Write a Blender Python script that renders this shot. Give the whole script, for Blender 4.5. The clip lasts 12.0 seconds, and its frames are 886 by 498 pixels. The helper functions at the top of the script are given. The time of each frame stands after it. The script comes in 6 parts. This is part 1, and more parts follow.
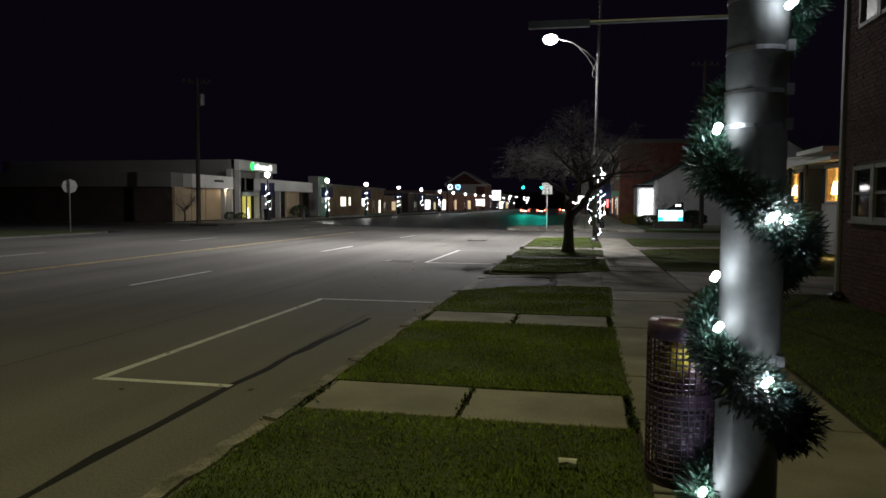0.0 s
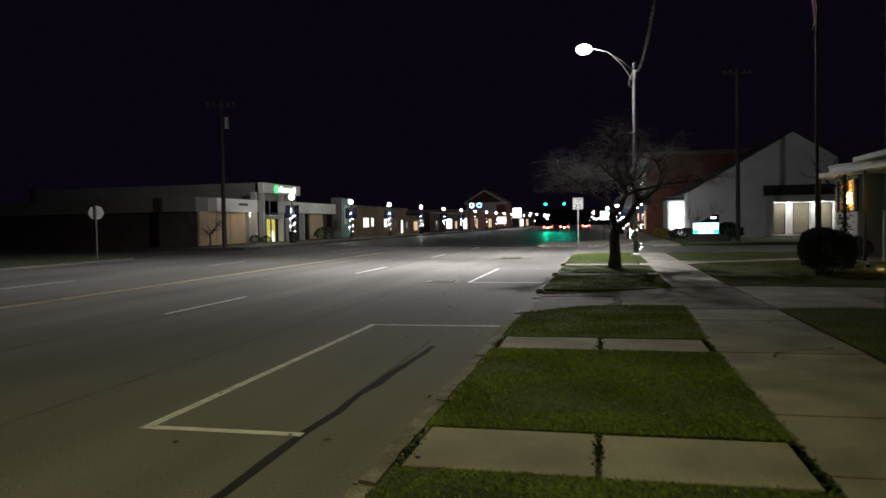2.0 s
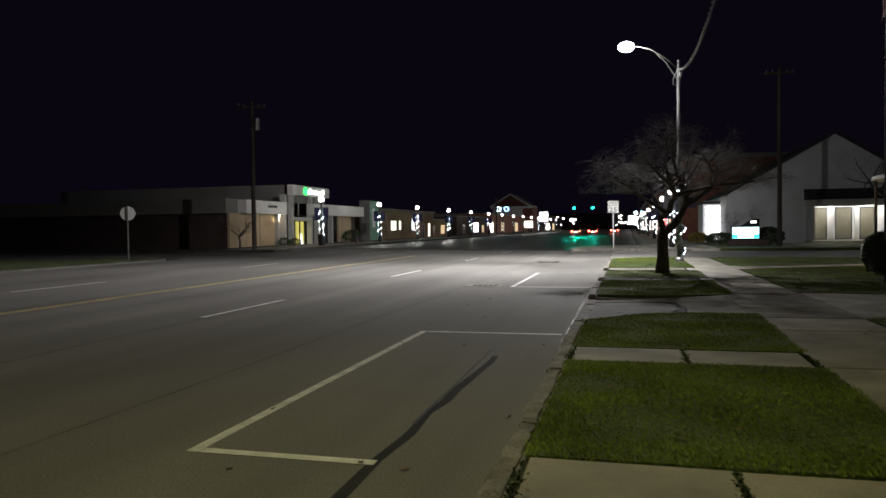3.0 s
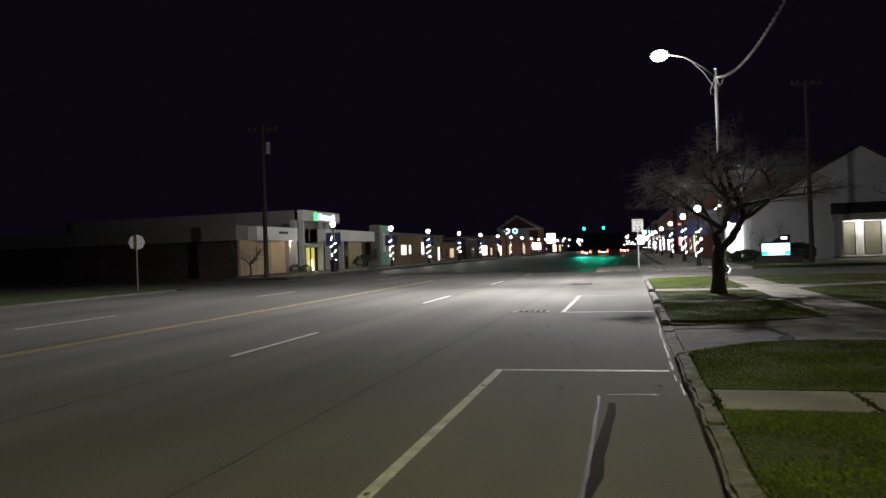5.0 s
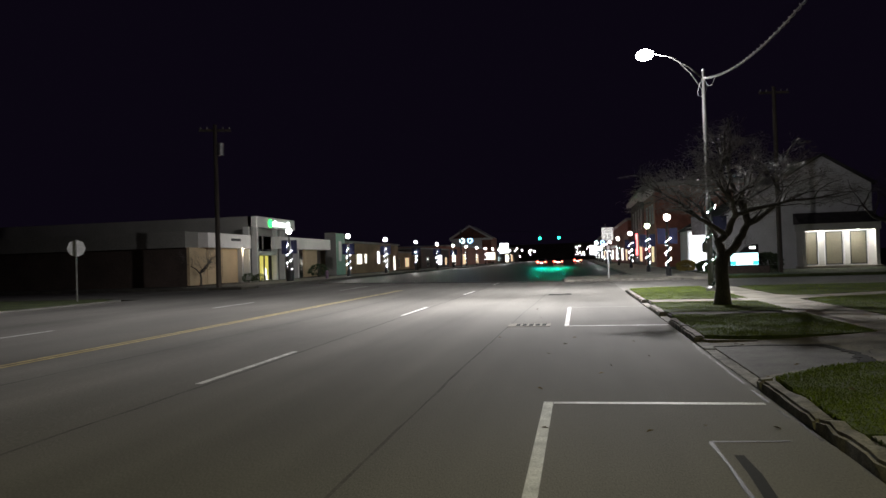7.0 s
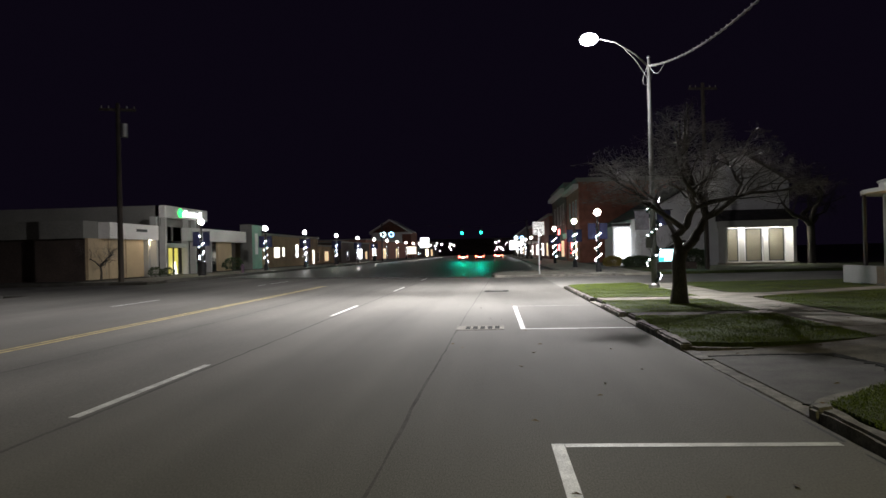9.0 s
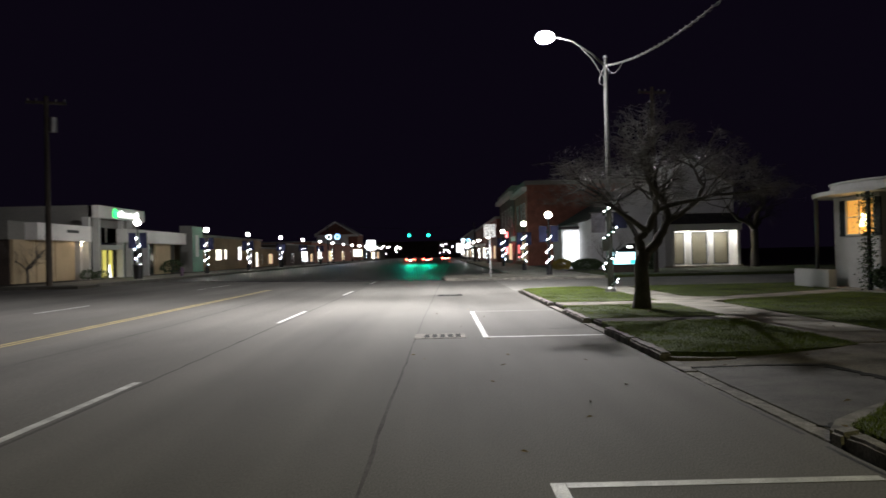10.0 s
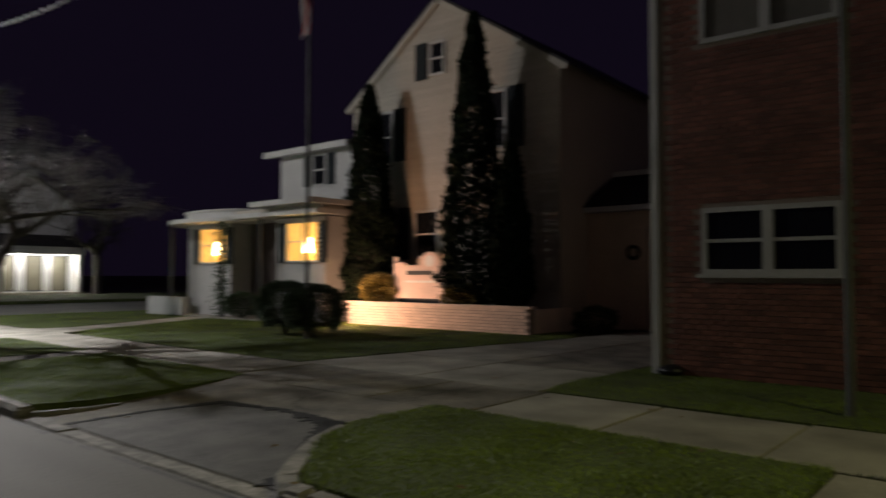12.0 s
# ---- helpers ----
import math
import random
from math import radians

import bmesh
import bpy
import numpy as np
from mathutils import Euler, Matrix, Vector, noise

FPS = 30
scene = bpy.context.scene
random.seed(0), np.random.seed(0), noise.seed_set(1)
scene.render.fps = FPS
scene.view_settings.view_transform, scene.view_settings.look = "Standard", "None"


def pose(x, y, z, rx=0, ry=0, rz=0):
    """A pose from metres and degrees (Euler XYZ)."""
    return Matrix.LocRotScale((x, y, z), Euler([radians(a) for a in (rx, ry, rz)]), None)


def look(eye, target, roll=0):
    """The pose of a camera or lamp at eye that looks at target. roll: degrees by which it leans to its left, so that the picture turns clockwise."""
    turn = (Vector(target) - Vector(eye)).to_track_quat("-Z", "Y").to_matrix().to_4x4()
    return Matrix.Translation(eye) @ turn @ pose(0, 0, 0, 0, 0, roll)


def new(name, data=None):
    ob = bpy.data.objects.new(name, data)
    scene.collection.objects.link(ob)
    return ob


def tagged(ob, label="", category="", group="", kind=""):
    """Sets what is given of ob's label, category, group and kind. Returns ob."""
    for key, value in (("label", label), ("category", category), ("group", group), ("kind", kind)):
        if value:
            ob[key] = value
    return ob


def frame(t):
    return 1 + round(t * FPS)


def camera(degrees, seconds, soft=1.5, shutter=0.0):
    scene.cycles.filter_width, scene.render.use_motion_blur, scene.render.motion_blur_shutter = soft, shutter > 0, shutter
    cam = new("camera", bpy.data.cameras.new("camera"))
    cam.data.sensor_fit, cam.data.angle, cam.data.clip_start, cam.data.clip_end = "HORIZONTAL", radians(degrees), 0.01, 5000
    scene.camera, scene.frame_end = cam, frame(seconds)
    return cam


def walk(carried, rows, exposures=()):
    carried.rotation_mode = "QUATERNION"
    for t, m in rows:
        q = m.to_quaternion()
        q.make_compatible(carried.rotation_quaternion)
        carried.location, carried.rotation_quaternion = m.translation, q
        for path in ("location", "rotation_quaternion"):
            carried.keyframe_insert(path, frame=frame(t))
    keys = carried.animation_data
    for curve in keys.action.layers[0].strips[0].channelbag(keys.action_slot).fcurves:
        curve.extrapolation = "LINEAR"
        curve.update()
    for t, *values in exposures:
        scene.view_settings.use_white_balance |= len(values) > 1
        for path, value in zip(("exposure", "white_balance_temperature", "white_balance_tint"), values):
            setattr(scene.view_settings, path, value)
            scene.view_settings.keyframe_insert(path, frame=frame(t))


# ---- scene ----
cam = camera(63.4, 12.0, soft=1.5, shutter=0.5)
PATH = [
    (0, (5.041, -13.382, 1.87), (4.66, -11.422, 1.747), 0.3),
    (0.5, (4.922, -13.223, 1.86), (4.549, -11.26, 1.764), 0.2),
    (1, (4.657, -13.04, 1.834), (4.3, -11.074, 1.753), -0.3),
    (1.5, (4.382, -12.797, 1.794), (4.002, -10.835, 1.717), -0.9),
    (2, (4.089, -12.427, 1.807), (3.656, -10.476, 1.738), -1.1),
    (2.5, (3.712, -12.086, 1.771), (3.244, -10.143, 1.706), -1.1),
    (3, (3.366, -11.687, 1.746), (2.868, -9.751, 1.689), -0.8),
    (5, (1.884, -10.173, 1.714), (1.378, -8.238, 1.724), -2.0),
    (5.5, (1.429, -9.712, 1.695), (0.947, -7.771, 1.723), -2.1),
    (6, (0.971, -9.283, 1.665), (0.524, -7.334, 1.701), -2.3),
    (6.5, (0.671, -8.793, 1.65), (0.263, -6.835, 1.685), -2.2),
    (7, (0.384, -8.323, 1.665), (0.016, -6.357, 1.698), -1.8),
    (9, (-0.501, -6.179, 1.669), (-0.644, -4.184, 1.68), -1.4),
    (9.5, (-0.654, -5.635, 1.662), (-0.745, -3.637, 1.671), -1.5),
    (10, (-0.81, -5.152, 1.679), (-0.802, -3.152, 1.694), -1.3),
    (10.5, (-0.91, -4.626, 1.69), (-0.668, -2.641, 1.711), -1.0),
    (11, (-0.958, -4.178, 1.677), (-0.304, -2.288, 1.701), -0.5),
    (11.2, (-0.917, -4.028, 1.686), (-0.069, -2.217, 1.709), -0.6),
    (11.5, (-0.935, -3.751, 1.681), (0.203, -2.106, 1.722), 0.0),
    (11.8, (-0.811, -3.357, 1.632), (0.582, -1.923, 1.704), 0.5),
    (12, (-0.647, -3.13, 1.604), (0.886, -1.847, 1.678), 0.1),
]
walk(cam, [(t, look(eye, target, roll)) for t, eye, target, roll in PATH],
     [(0.0, 0.61), (0.5, 0.7), (1.5, 0.8), (3.0, 0.88), (6.0, 1.01), (9.5, 1.09), (10.4, 0.9), (11.0, 0.83), (11.5, 1.1), (12.0, 1.5)])

# ---- world and lamps ----
world = bpy.data.worlds.new("night_sky")
scene.world = world
world.use_nodes = True
sky_bg = world.node_tree.nodes["Background"]
sky_bg.inputs["Color"].default_value = (0.50, 0.32, 0.85, 1)
sky_bg.inputs["Strength"].default_value = 0.003

LAMP = Vector((3.37, 22.12, 9.58))


def spot(name, eye, target, watts, cone, blend, color, radius=0.12):
    data = bpy.data.lights.new(name, "SPOT")
    data.energy, data.spot_size, data.spot_blend = watts, radians(cone), blend
    data.color, data.shadow_soft_size = color, radius
    ob = new(name, data)
    ob.matrix_world = look(eye, target)
    return ob


def bulb(name, place, watts, color, radius=0.1):
    data = bpy.data.lights.new(name, "POINT")
    data.energy, data.color, data.shadow_soft_size = watts, color, radius
    ob = new(name, data)
    ob.location = place
    return ob


COOL = (1.0, 0.97, 0.965)
# the lit street lamp throws a long beam both ways along the street, as its lens does
bulb("street_lamp_glow", LAMP, 800, COOL, 0.14)
spot("street_lamp_beam_kerb", LAMP, LAMP + Vector((0.0, -0.9, -1)), 3700, 62, 1.0, COOL, 0.14)
spot("street_lamp_down", LAMP, LAMP + Vector((-0.5, 0, -1)), 5600, 118, 1.0, COOL, 0.14)
spot("street_lamp_beam_near", LAMP, LAMP + Vector((-1.9, -1.9, -1)), 7400, 100, 1.0, COOL, 0.14)
spot("street_lamp_beam_across", LAMP, LAMP + Vector((-1.9, -1.0, -1)), 8000, 92, 1.0, COOL, 0.14)
spot("street_lamp_beam_far", LAMP, LAMP + Vector((-0.8, 1.7, -1)), 10000, 100, 1.0, COOL, 0.14)
# the next lamp of the row, unseen above the garlanded pole, given a yellower tint
spot("street_lamp_behind", (3.4, -10.4, 9.75), (-1.8, -7.3, 0), 720, 146, 1.0, (1.0, 0.93, 0.40), 0.14)
# flood light on the lawn before the planter, porch and entry lamps
# the green signals light the smooth road before them
for xx in (-6.5, -2.95):
    spot("signal_beam", (xx, 127.4, 5.3), (xx, 70, 0), 650, 70, 0.8, (0.0, 1.0, 0.62), 0.12)
spot("flood_light", (12.45, 12.75, 0.32), (16.0, 10.6, 2.0), 215, 150, 0.9, (1.0, 0.55, 0.33), 0.05)
bulb("porch_window_lamp", (15.0, 19.7, 2.3), 14, (1.0, 0.62, 0.22))
bulb("porch_window_lamp", (15.0, 14.6, 2.4), 14, (1.0, 0.62, 0.22))
bulb("entry_downlight", (19.6, 53.6, 3.0), 100, (1.0, 0.97, 0.90))
bulb("entry_downlight", (22.3, 53.6, 3.0), 110, (1.0, 0.97, 0.90))
bulb("bank_lobby_lamp", (-28.6, 51.2, 2.6), 60, (1.0, 0.9, 0.45))
bulb("bank_soffit_lamp", (-26.5, 46.6, 3.0), 12, (1.0, 0.8, 0.5))

# ---- materials ----


def mat(name, color, rough=0.7, metal=0.0, grain=40.0, var=0.25, blotch=1.2, bump=0.15, bumpdist=0.01,
        spec=0.5, stretch=(1, 1, 1), island=0.0, objvar=0.0, blotch_var=None, lane=0.0):
    m = bpy.data.materials.new(name)
    m.use_nodes = True
    nt = m.node_tree
    n, l = nt.nodes, nt.links
    b = n["Principled BSDF"]
    b.inputs["Roughness"].default_value = rough
    b.inputs["Metallic"].default_value = metal
    b.inputs["Specular IOR Level"].default_value = spec
    tc = n.new("ShaderNodeTexCoord")
    mp = n.new("ShaderNodeMapping")
    mp.inputs["Scale"].default_value = stretch
    l.new(tc.outputs["Object"], mp.inputs["Vector"])
    fine = n.new("ShaderNodeTexNoise")
    fine.inputs["Scale"].default_value, fine.inputs["Detail"].default_value = grain, 6
    big = n.new("ShaderNodeTexNoise")
    big.inputs["Scale"].default_value, big.inputs["Detail"].default_value = blotch, 5
    l.new(mp.outputs["Vector"], fine.inputs["Vector"])
    l.new(mp.outputs["Vector"], big.inputs["Vector"])
    bv = var if blotch_var is None else blotch_var

    def span(src, amount):
        r = n.new("ShaderNodeMapRange")
        r.inputs["From Min"].default_value, r.inputs["From Max"].default_value = 0.3, 0.7
        r.inputs["To Min"].default_value, r.inputs["To Max"].default_value = 1 - amount, 1 + amount
        l.new(src, r.inputs["Value"])
        return r.outputs["Result"]

    def times(a, c):
        k = n.new("ShaderNodeMath")
        k.operation = "MULTIPLY"
        l.new(a, k.inputs[0])
        l.new(c, k.inputs[1])
        return k.outputs["Value"]

    f = times(span(fine.outputs["Fac"], var), span(big.outputs["Fac"], bv))
    if lane:
        mp2 = n.new("ShaderNodeMapping")
        mp2.inputs["Scale"].default_value = (0.55, 0.012, 1)
        l.new(tc.outputs["Object"], mp2.inputs["Vector"])
        tracks = n.new("ShaderNodeTexNoise")
        tracks.inputs["Scale"].default_value, tracks.inputs["Detail"].default_value = 1.0, 3
        l.new(mp2.outputs["Vector"], tracks.inputs["Vector"])
        f = times(f, span(tracks.outputs["Fac"], lane))
    if island:
        g = n.new("ShaderNodeNewGeometry")
        r = n.new("ShaderNodeMapRange")
        r.inputs["To Min"].default_value, r.inputs["To Max"].default_value = 1 - island, 1 + island
        l.new(g.outputs["Random Per Island"], r.inputs["Value"])
        f = times(f, r.outputs["Result"])
    if objvar:
        g = n.new("ShaderNodeObjectInfo")
        r = n.new("ShaderNodeMapRange")
        r.inputs["To Min"].default_value, r.inputs["To Max"].default_value = 1 - objvar, 1 + objvar
        l.new(g.outputs["Random"], r.inputs["Value"])
        f = times(f, r.outputs["Result"])
    mul = n.new("ShaderNodeVectorMath")
    mul.operation = "SCALE"
    mul.inputs[0].default_value = color
    l.new(f, mul.inputs["Scale"])
    l.new(mul.outputs["Vector"], b.inputs["Base Color"])
    if bump:
        bp = n.new("ShaderNodeBump")
        bp.inputs["Strength"].default_value, bp.inputs["Distance"].default_value = bump, bumpdist
        l.new(fine.outputs["Fac"], bp.inputs["Height"])
        l.new(bp.outputs["Normal"], b.inputs["Normal"])
    return m


def emit(name, color, strength):
    m = bpy.data.materials.new(name)
    m.use_nodes = True
    b = m.node_tree.nodes["Principled BSDF"]
    b.inputs["Base Color"].default_value = (*color, 1)
    b.inputs["Emission Color"].default_value = (*color, 1)
    b.inputs["Emission Strength"].default_value = strength
    return m


M = {}
M["asphalt"] = mat("asphalt", (0.148, 0.142, 0.131), 0.86, grain=90, var=0.30, blotch=0.35, bump=0.35, bumpdist=0.006, spec=0.3,
                   stretch=(1.0, 0.35, 1.0), blotch_var=0.2, lane=0.22)
M["newasphalt"] = mat("resurfaced_asphalt", (0.05, 0.049, 0.048), 0.41, grain=60, var=0.25, blotch=0.2, bump=0.25, bumpdist=0.004)
M["patch"] = mat("patched_asphalt", (0.085, 0.081, 0.073), 0.85, grain=45, var=0.4, blotch=2.2, bump=0.6, bumpdist=0.015)
M["tar"] = mat("tar_seal", (0.02, 0.02, 0.02), 0.9, grain=30, var=0.3, spec=0.25)
M["glosstar"] = mat("smooth_tar_seal", (0.02, 0.02, 0.02), 0.6, grain=14, var=0.4, blotch=3, bump=0.5, bumpdist=0.006)
M["oldpaint"] = mat("worn_white_paint", (0.26, 0.26, 0.25), 0.7, grain=60, var=0.45, blotch=6)
M["paint"] = mat("white_road_paint", (0.62, 0.62, 0.60), 0.6, grain=70, var=0.28, blotch=4)
M["yellow"] = mat("yellow_road_paint", (0.46, 0.37, 0.17), 0.6, grain=70, var=0.3, blotch=3)
M["concrete"] = mat("concrete", (0.265, 0.25, 0.21), 0.85, grain=70, var=0.18, blotch=1.3, blotch_var=0.32, bump=0.25, objvar=0.10)
M["darkconc"] = mat("dark_blotchy_concrete", (0.165, 0.15, 0.12), 0.9, grain=35, var=0.35, blotch=1.6, blotch_var=0.5, bump=0.4, bumpdist=0.012, objvar=0.15)
M["kerb"] = mat("kerb_concrete", (0.19, 0.178, 0.155), 0.88, grain=40, var=0.4, blotch=4.0, blotch_var=0.5, bump=0.4, objvar=0.15)
M["darkkerb"] = mat("dark_kerb", (0.085, 0.08, 0.07), 0.9, grain=20, var=0.3, blotch=1.5)
M["seam"] = mat("faint_road_joint", (0.085, 0.081, 0.076), 0.95, grain=20, var=0.3)
M["joint"] = mat("soil_joint", (0.05, 0.045, 0.035), 0.95, grain=30, var=0.5)
M["soil"] = mat("lawn_soil", (0.058, 0.078, 0.020), 0.95, grain=22, var=0.5, blotch=0.9, bump=0.6, bumpdist=0.03)
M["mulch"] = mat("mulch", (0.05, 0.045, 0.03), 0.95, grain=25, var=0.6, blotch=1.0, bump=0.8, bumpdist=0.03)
M["grass"] = mat("grass_blade", (0.168, 0.235, 0.021), 0.6, grain=6, var=0.15, blotch=0.8, bump=0, island=0.5, blotch_var=0.4)
M["bark"] = mat("bark", (0.055, 0.048, 0.042), 0.9, grain=30, var=0.4, blotch=3, bump=0.8, bumpdist=0.02, stretch=(1, 1, 0.3))
M["twig"] = mat("twig_bark", (0.15, 0.14, 0.135), 0.5, grain=20, var=0.3, bump=0.3, island=0.3)
M["needle"] = mat("garland_needle", (0.020, 0.052, 0.034), 0.5, grain=8, var=0.2, bump=0, island=0.5)
M["shrub"] = mat("shrub_leaf", (0.04, 0.065, 0.025), 0.65, grain=8, var=0.2, bump=0, island=0.5)
M["cypress"] = mat("cypress_leaf", (0.012, 0.020, 0.011), 0.9, spec=0.1, grain=8, var=0.2, bump=0, island=0.45)
M["goldshrub"] = mat("golden_shrub_leaf", (0.22, 0.17, 0.035), 0.65, grain=8, var=0.2, bump=0, island=0.45)
M["brick"] = mat("red_brick", (0.22, 0.088, 0.062), 0.85, grain=35, var=0.25, blotch=1.3, bump=0.4, island=0.35, objvar=0.35)
M["mortar"] = mat("mortar", (0.25, 0.20, 0.17), 0.95, grain=60, var=0.2)
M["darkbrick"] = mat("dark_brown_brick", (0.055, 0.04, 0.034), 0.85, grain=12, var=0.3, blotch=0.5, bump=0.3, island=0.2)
M["paintbrick"] = mat("painted_planter_brick", (0.62, 0.50, 0.42), 0.75, grain=30, var=0.15, bump=0.3, island=0.12, objvar=0.12)
M["siding"] = mat("cream_siding", (0.42, 0.38, 0.315), 0.6, grain=14, var=0.07, blotch=0.7, bump=0.05, island=0.05)
M["white"] = mat("white_painted_wood", (0.46, 0.455, 0.44), 0.55, grain=18, var=0.07, blotch=1.5, bump=0.05)
M["whitewall"] = mat("white_block_wall", (0.66, 0.66, 0.68), 0.75, grain=9, var=0.10, blotch=0.6, bump=0.2)
M["shutter"] = mat("dark_shutter_paint", (0.025, 0.03, 0.033), 0.85, grain=25, var=0.2, spec=0.15)
M["roof"] = mat("dark_roof_shingle", (0.045, 0.04, 0.042), 0.9, grain=12, var=0.4, blotch=2, bump=0.5)
M["steel"] = mat("galvanised_steel", (0.42, 0.42, 0.43), 0.42, 0.85, grain=25, var=0.15, blotch=3, bump=0.05)
M["darkpole"] = mat("dull_grey_pole", (0.085, 0.085, 0.082), 0.65, 0.0, grain=30, var=0.15, blotch=3)
M["cable"] = mat("grey_cable", (0.30, 0.30, 0.30), 0.6, grain=20, var=0.2, bump=0)
M["olive"] = mat("olive_painted_panel", (0.11, 0.10, 0.068), 0.6, grain=10, var=0.12, blotch=1.0)
M["sidepave"] = mat("pale_side_street", (0.20, 0.195, 0.18), 0.85, grain=50, var=0.2, blotch=0.7, bump=0.3)
M["black"] = mat("black_cast_iron", (0.018, 0.018, 0.02), 0.45, 0.3, grain=30, var=0.2)
M["maroon"] = mat("maroon_powder_coat", (0.115, 0.07, 0.12), 0.4, 0.1, grain=40, var=0.2, blotch=5, bump=0.08)
M["wood"] = mat("weathered_pole_wood", (0.05, 0.04, 0.032), 0.9, grain=20, var=0.4, blotch=2, bump=0.5, stretch=(1, 1, 0.1))
M["door"] = mat("tan_painted_door", (0.5, 0.385, 0.285), 0.6, grain=20, var=0.1, blotch=1.2)
M["tan"] = mat("tan_panel", (0.52, 0.40, 0.25), 0.7, grain=12, var=0.12, blotch=0.6)
M["tanwall"] = mat("tan_brick_wall", (0.30, 0.22, 0.13), 0.85, grain=8, var=0.2, blotch=0.5)
M["greyconc"] = mat("grey_concrete_band", (0.22, 0.215, 0.20), 0.8, grain=9, var=0.12, blotch=0.4)
M["fascia"] = mat("white_fascia_panel", (0.72, 0.70, 0.68), 0.6, grain=9, var=0.08, blotch=0.5)
M["green"] = mat("green_panel", (0.16, 0.30, 0.22), 0.5, grain=9, var=0.12)
M["glass"] = mat("dark_window_glass", (0.01, 0.011, 0.013), 0.06, grain=2, var=0.1, bump=0, spec=0.7)
M["blind"] = mat("pale_window_blind", (0.16, 0.15, 0.13), 0.35, grain=6, var=0.1, bump=0)
M["bag"] = mat("yellow_refuse", (0.75, 0.62, 0.08), 0.5, grain=12, var=0.25, blotch=7)
M["pinkbag"] = mat("pale_pink_refuse", (0.55, 0.36, 0.36), 0.5, grain=12, var=0.25, blotch=7)
M["whitebag"] = mat("white_refuse_bag", (0.6, 0.6, 0.62), 0.4, grain=12, var=0.15, blotch=7)
M["signwhite"] = mat("white_sign_sheeting", (0.78, 0.78, 0.76), 0.45, grain=20, var=0.06)
M["signblack"] = mat("black_sign_paint", (0.02, 0.02, 0.02), 0.5, grain=20, var=0.1)
M["signpink"] = mat("painted_wooden_sign", (0.72, 0.55, 0.48), 0.6, grain=20, var=0.1)
M["signback"] = mat("bare_aluminium_sign_back", (0.5, 0.5, 0.5), 0.5, 0.1, grain=12, var=0.12)
M["bluebanner"] = mat("blue_banner_cloth", (0.022, 0.024, 0.07), 0.8, grain=30, var=0.2)
M["greybanner"] = mat("grey_banner_cloth", (0.22, 0.2, 0.24), 0.8, grain=30, var=0.3, blotch=5)
M["flagred"] = mat("red_flag_cloth", (0.5, 0.07, 0.08), 0.85, grain=30, var=0.2)
M["flagwhite"] = mat("white_flag_cloth", (0.65, 0.6, 0.58), 0.85, grain=30, var=0.15)
M["flagblue"] = mat("navy_flag_cloth", (0.04, 0.05, 0.14), 0.85, grain=30, var=0.2)
M["leaf"] = mat("fallen_leaf", (0.17, 0.12, 0.06), 0.8, grain=20, var=0.3, bump=0, objvar=0.5)
M["carred"] = mat("dark_car_paint", (0.05, 0.02, 0.022), 0.25, 0.3, grain=6, var=0.05, bump=0)
M["carsilver"] = mat("silver_car_paint", (0.35, 0.35, 0.37), 0.25, 0.5, grain=6, var=0.05, bump=0)
M["rubber"] = mat("tyre_rubber", (0.02, 0.02, 0.02), 0.8, grain=30, var=0.2)
M["curtain"] = mat("curtain_cloth", (0.6, 0.42, 0.2), 0.9, grain=12, var=0.15, blotch=3)
M["lamphead"] = emit("street_lamp_lens", (0.96, 0.97, 1.0), 60)
M["globe"] = emit("globe_glow", (1.0, 0.95, 0.87), 30)
M["globegreen"] = emit("globe_glow_greenish", (0.9, 1.0, 0.72), 14)
M["led"] = emit("cool_led", (0.86, 0.93, 1.0), 40)
M["lednear"] = emit("cool_led_cluster", (0.82, 0.92, 1.0), 78.0)
M["greenlight"] = emit("green_signal", (0.01, 0.85, 0.46), 9.0)
M["taillight"] = emit("red_tail_lamp", (1.0, 0.05, 0.03), 28)
M["reverselight"] = emit("white_plate_lamp", (1.0, 0.85, 0.75), 10)
M["warmwin"] = emit("warm_lit_curtain", (1.0, 0.50, 0.10), 0.62)
M["warmlamp"] = emit("table_lamp_shade", (1.0, 0.78, 0.38), 5)
M["lobby"] = emit("lit_lobby", (0.80, 0.72, 0.16), 0.32)
M["shopwin"] = emit("lit_shop_window", (1.0, 0.93, 0.78), 1.0)
M["ringlight"] = emit("pale_light_ring", (0.7, 0.95, 1.0), 4)
M["dimwin"] = emit("dim_lit_window", (1.0, 0.72, 0.42), 0.35)
M["brightwhite"] = emit("lit_white_panel", (0.95, 0.97, 1.0), 1.5)
M["screen"] = emit("lit_message_board", (0.55, 0.93, 1.0), 1.3)
M["screenteal"] = emit("teal_message_board_edge", (0.03, 0.55, 0.60), 1.2)
M["logogreen"] = emit("lit_green_disc", (0.02, 0.75, 0.10), 2.2)
M["logowhite"] = emit("lit_white_lettering", (0.9, 1.0, 0.92), 1.8)
M["redneon"] = emit("red_lit_sign", (1.0, 0.12, 0.12), 3.0)
M["blueneon"] = emit("blue_light_ring", (0.25, 0.55, 1.0), 4)

# ---- mesh helpers ----


def link(name, bm, material, parent=None, label="", smooth=False):
    me = bpy.data.meshes.new(name)
    bmesh.ops.recalc_face_normals(bm, faces=bm.faces)
    bm.to_mesh(me)
    bm.free()
    if smooth:
        for p in me.polygons:
            p.use_smooth = True
    me.materials.append(M[material])
    ob = new(name, me)
    if parent is not None:
        ob.parent = parent
    if label:
        ob["label"] = label
    return ob


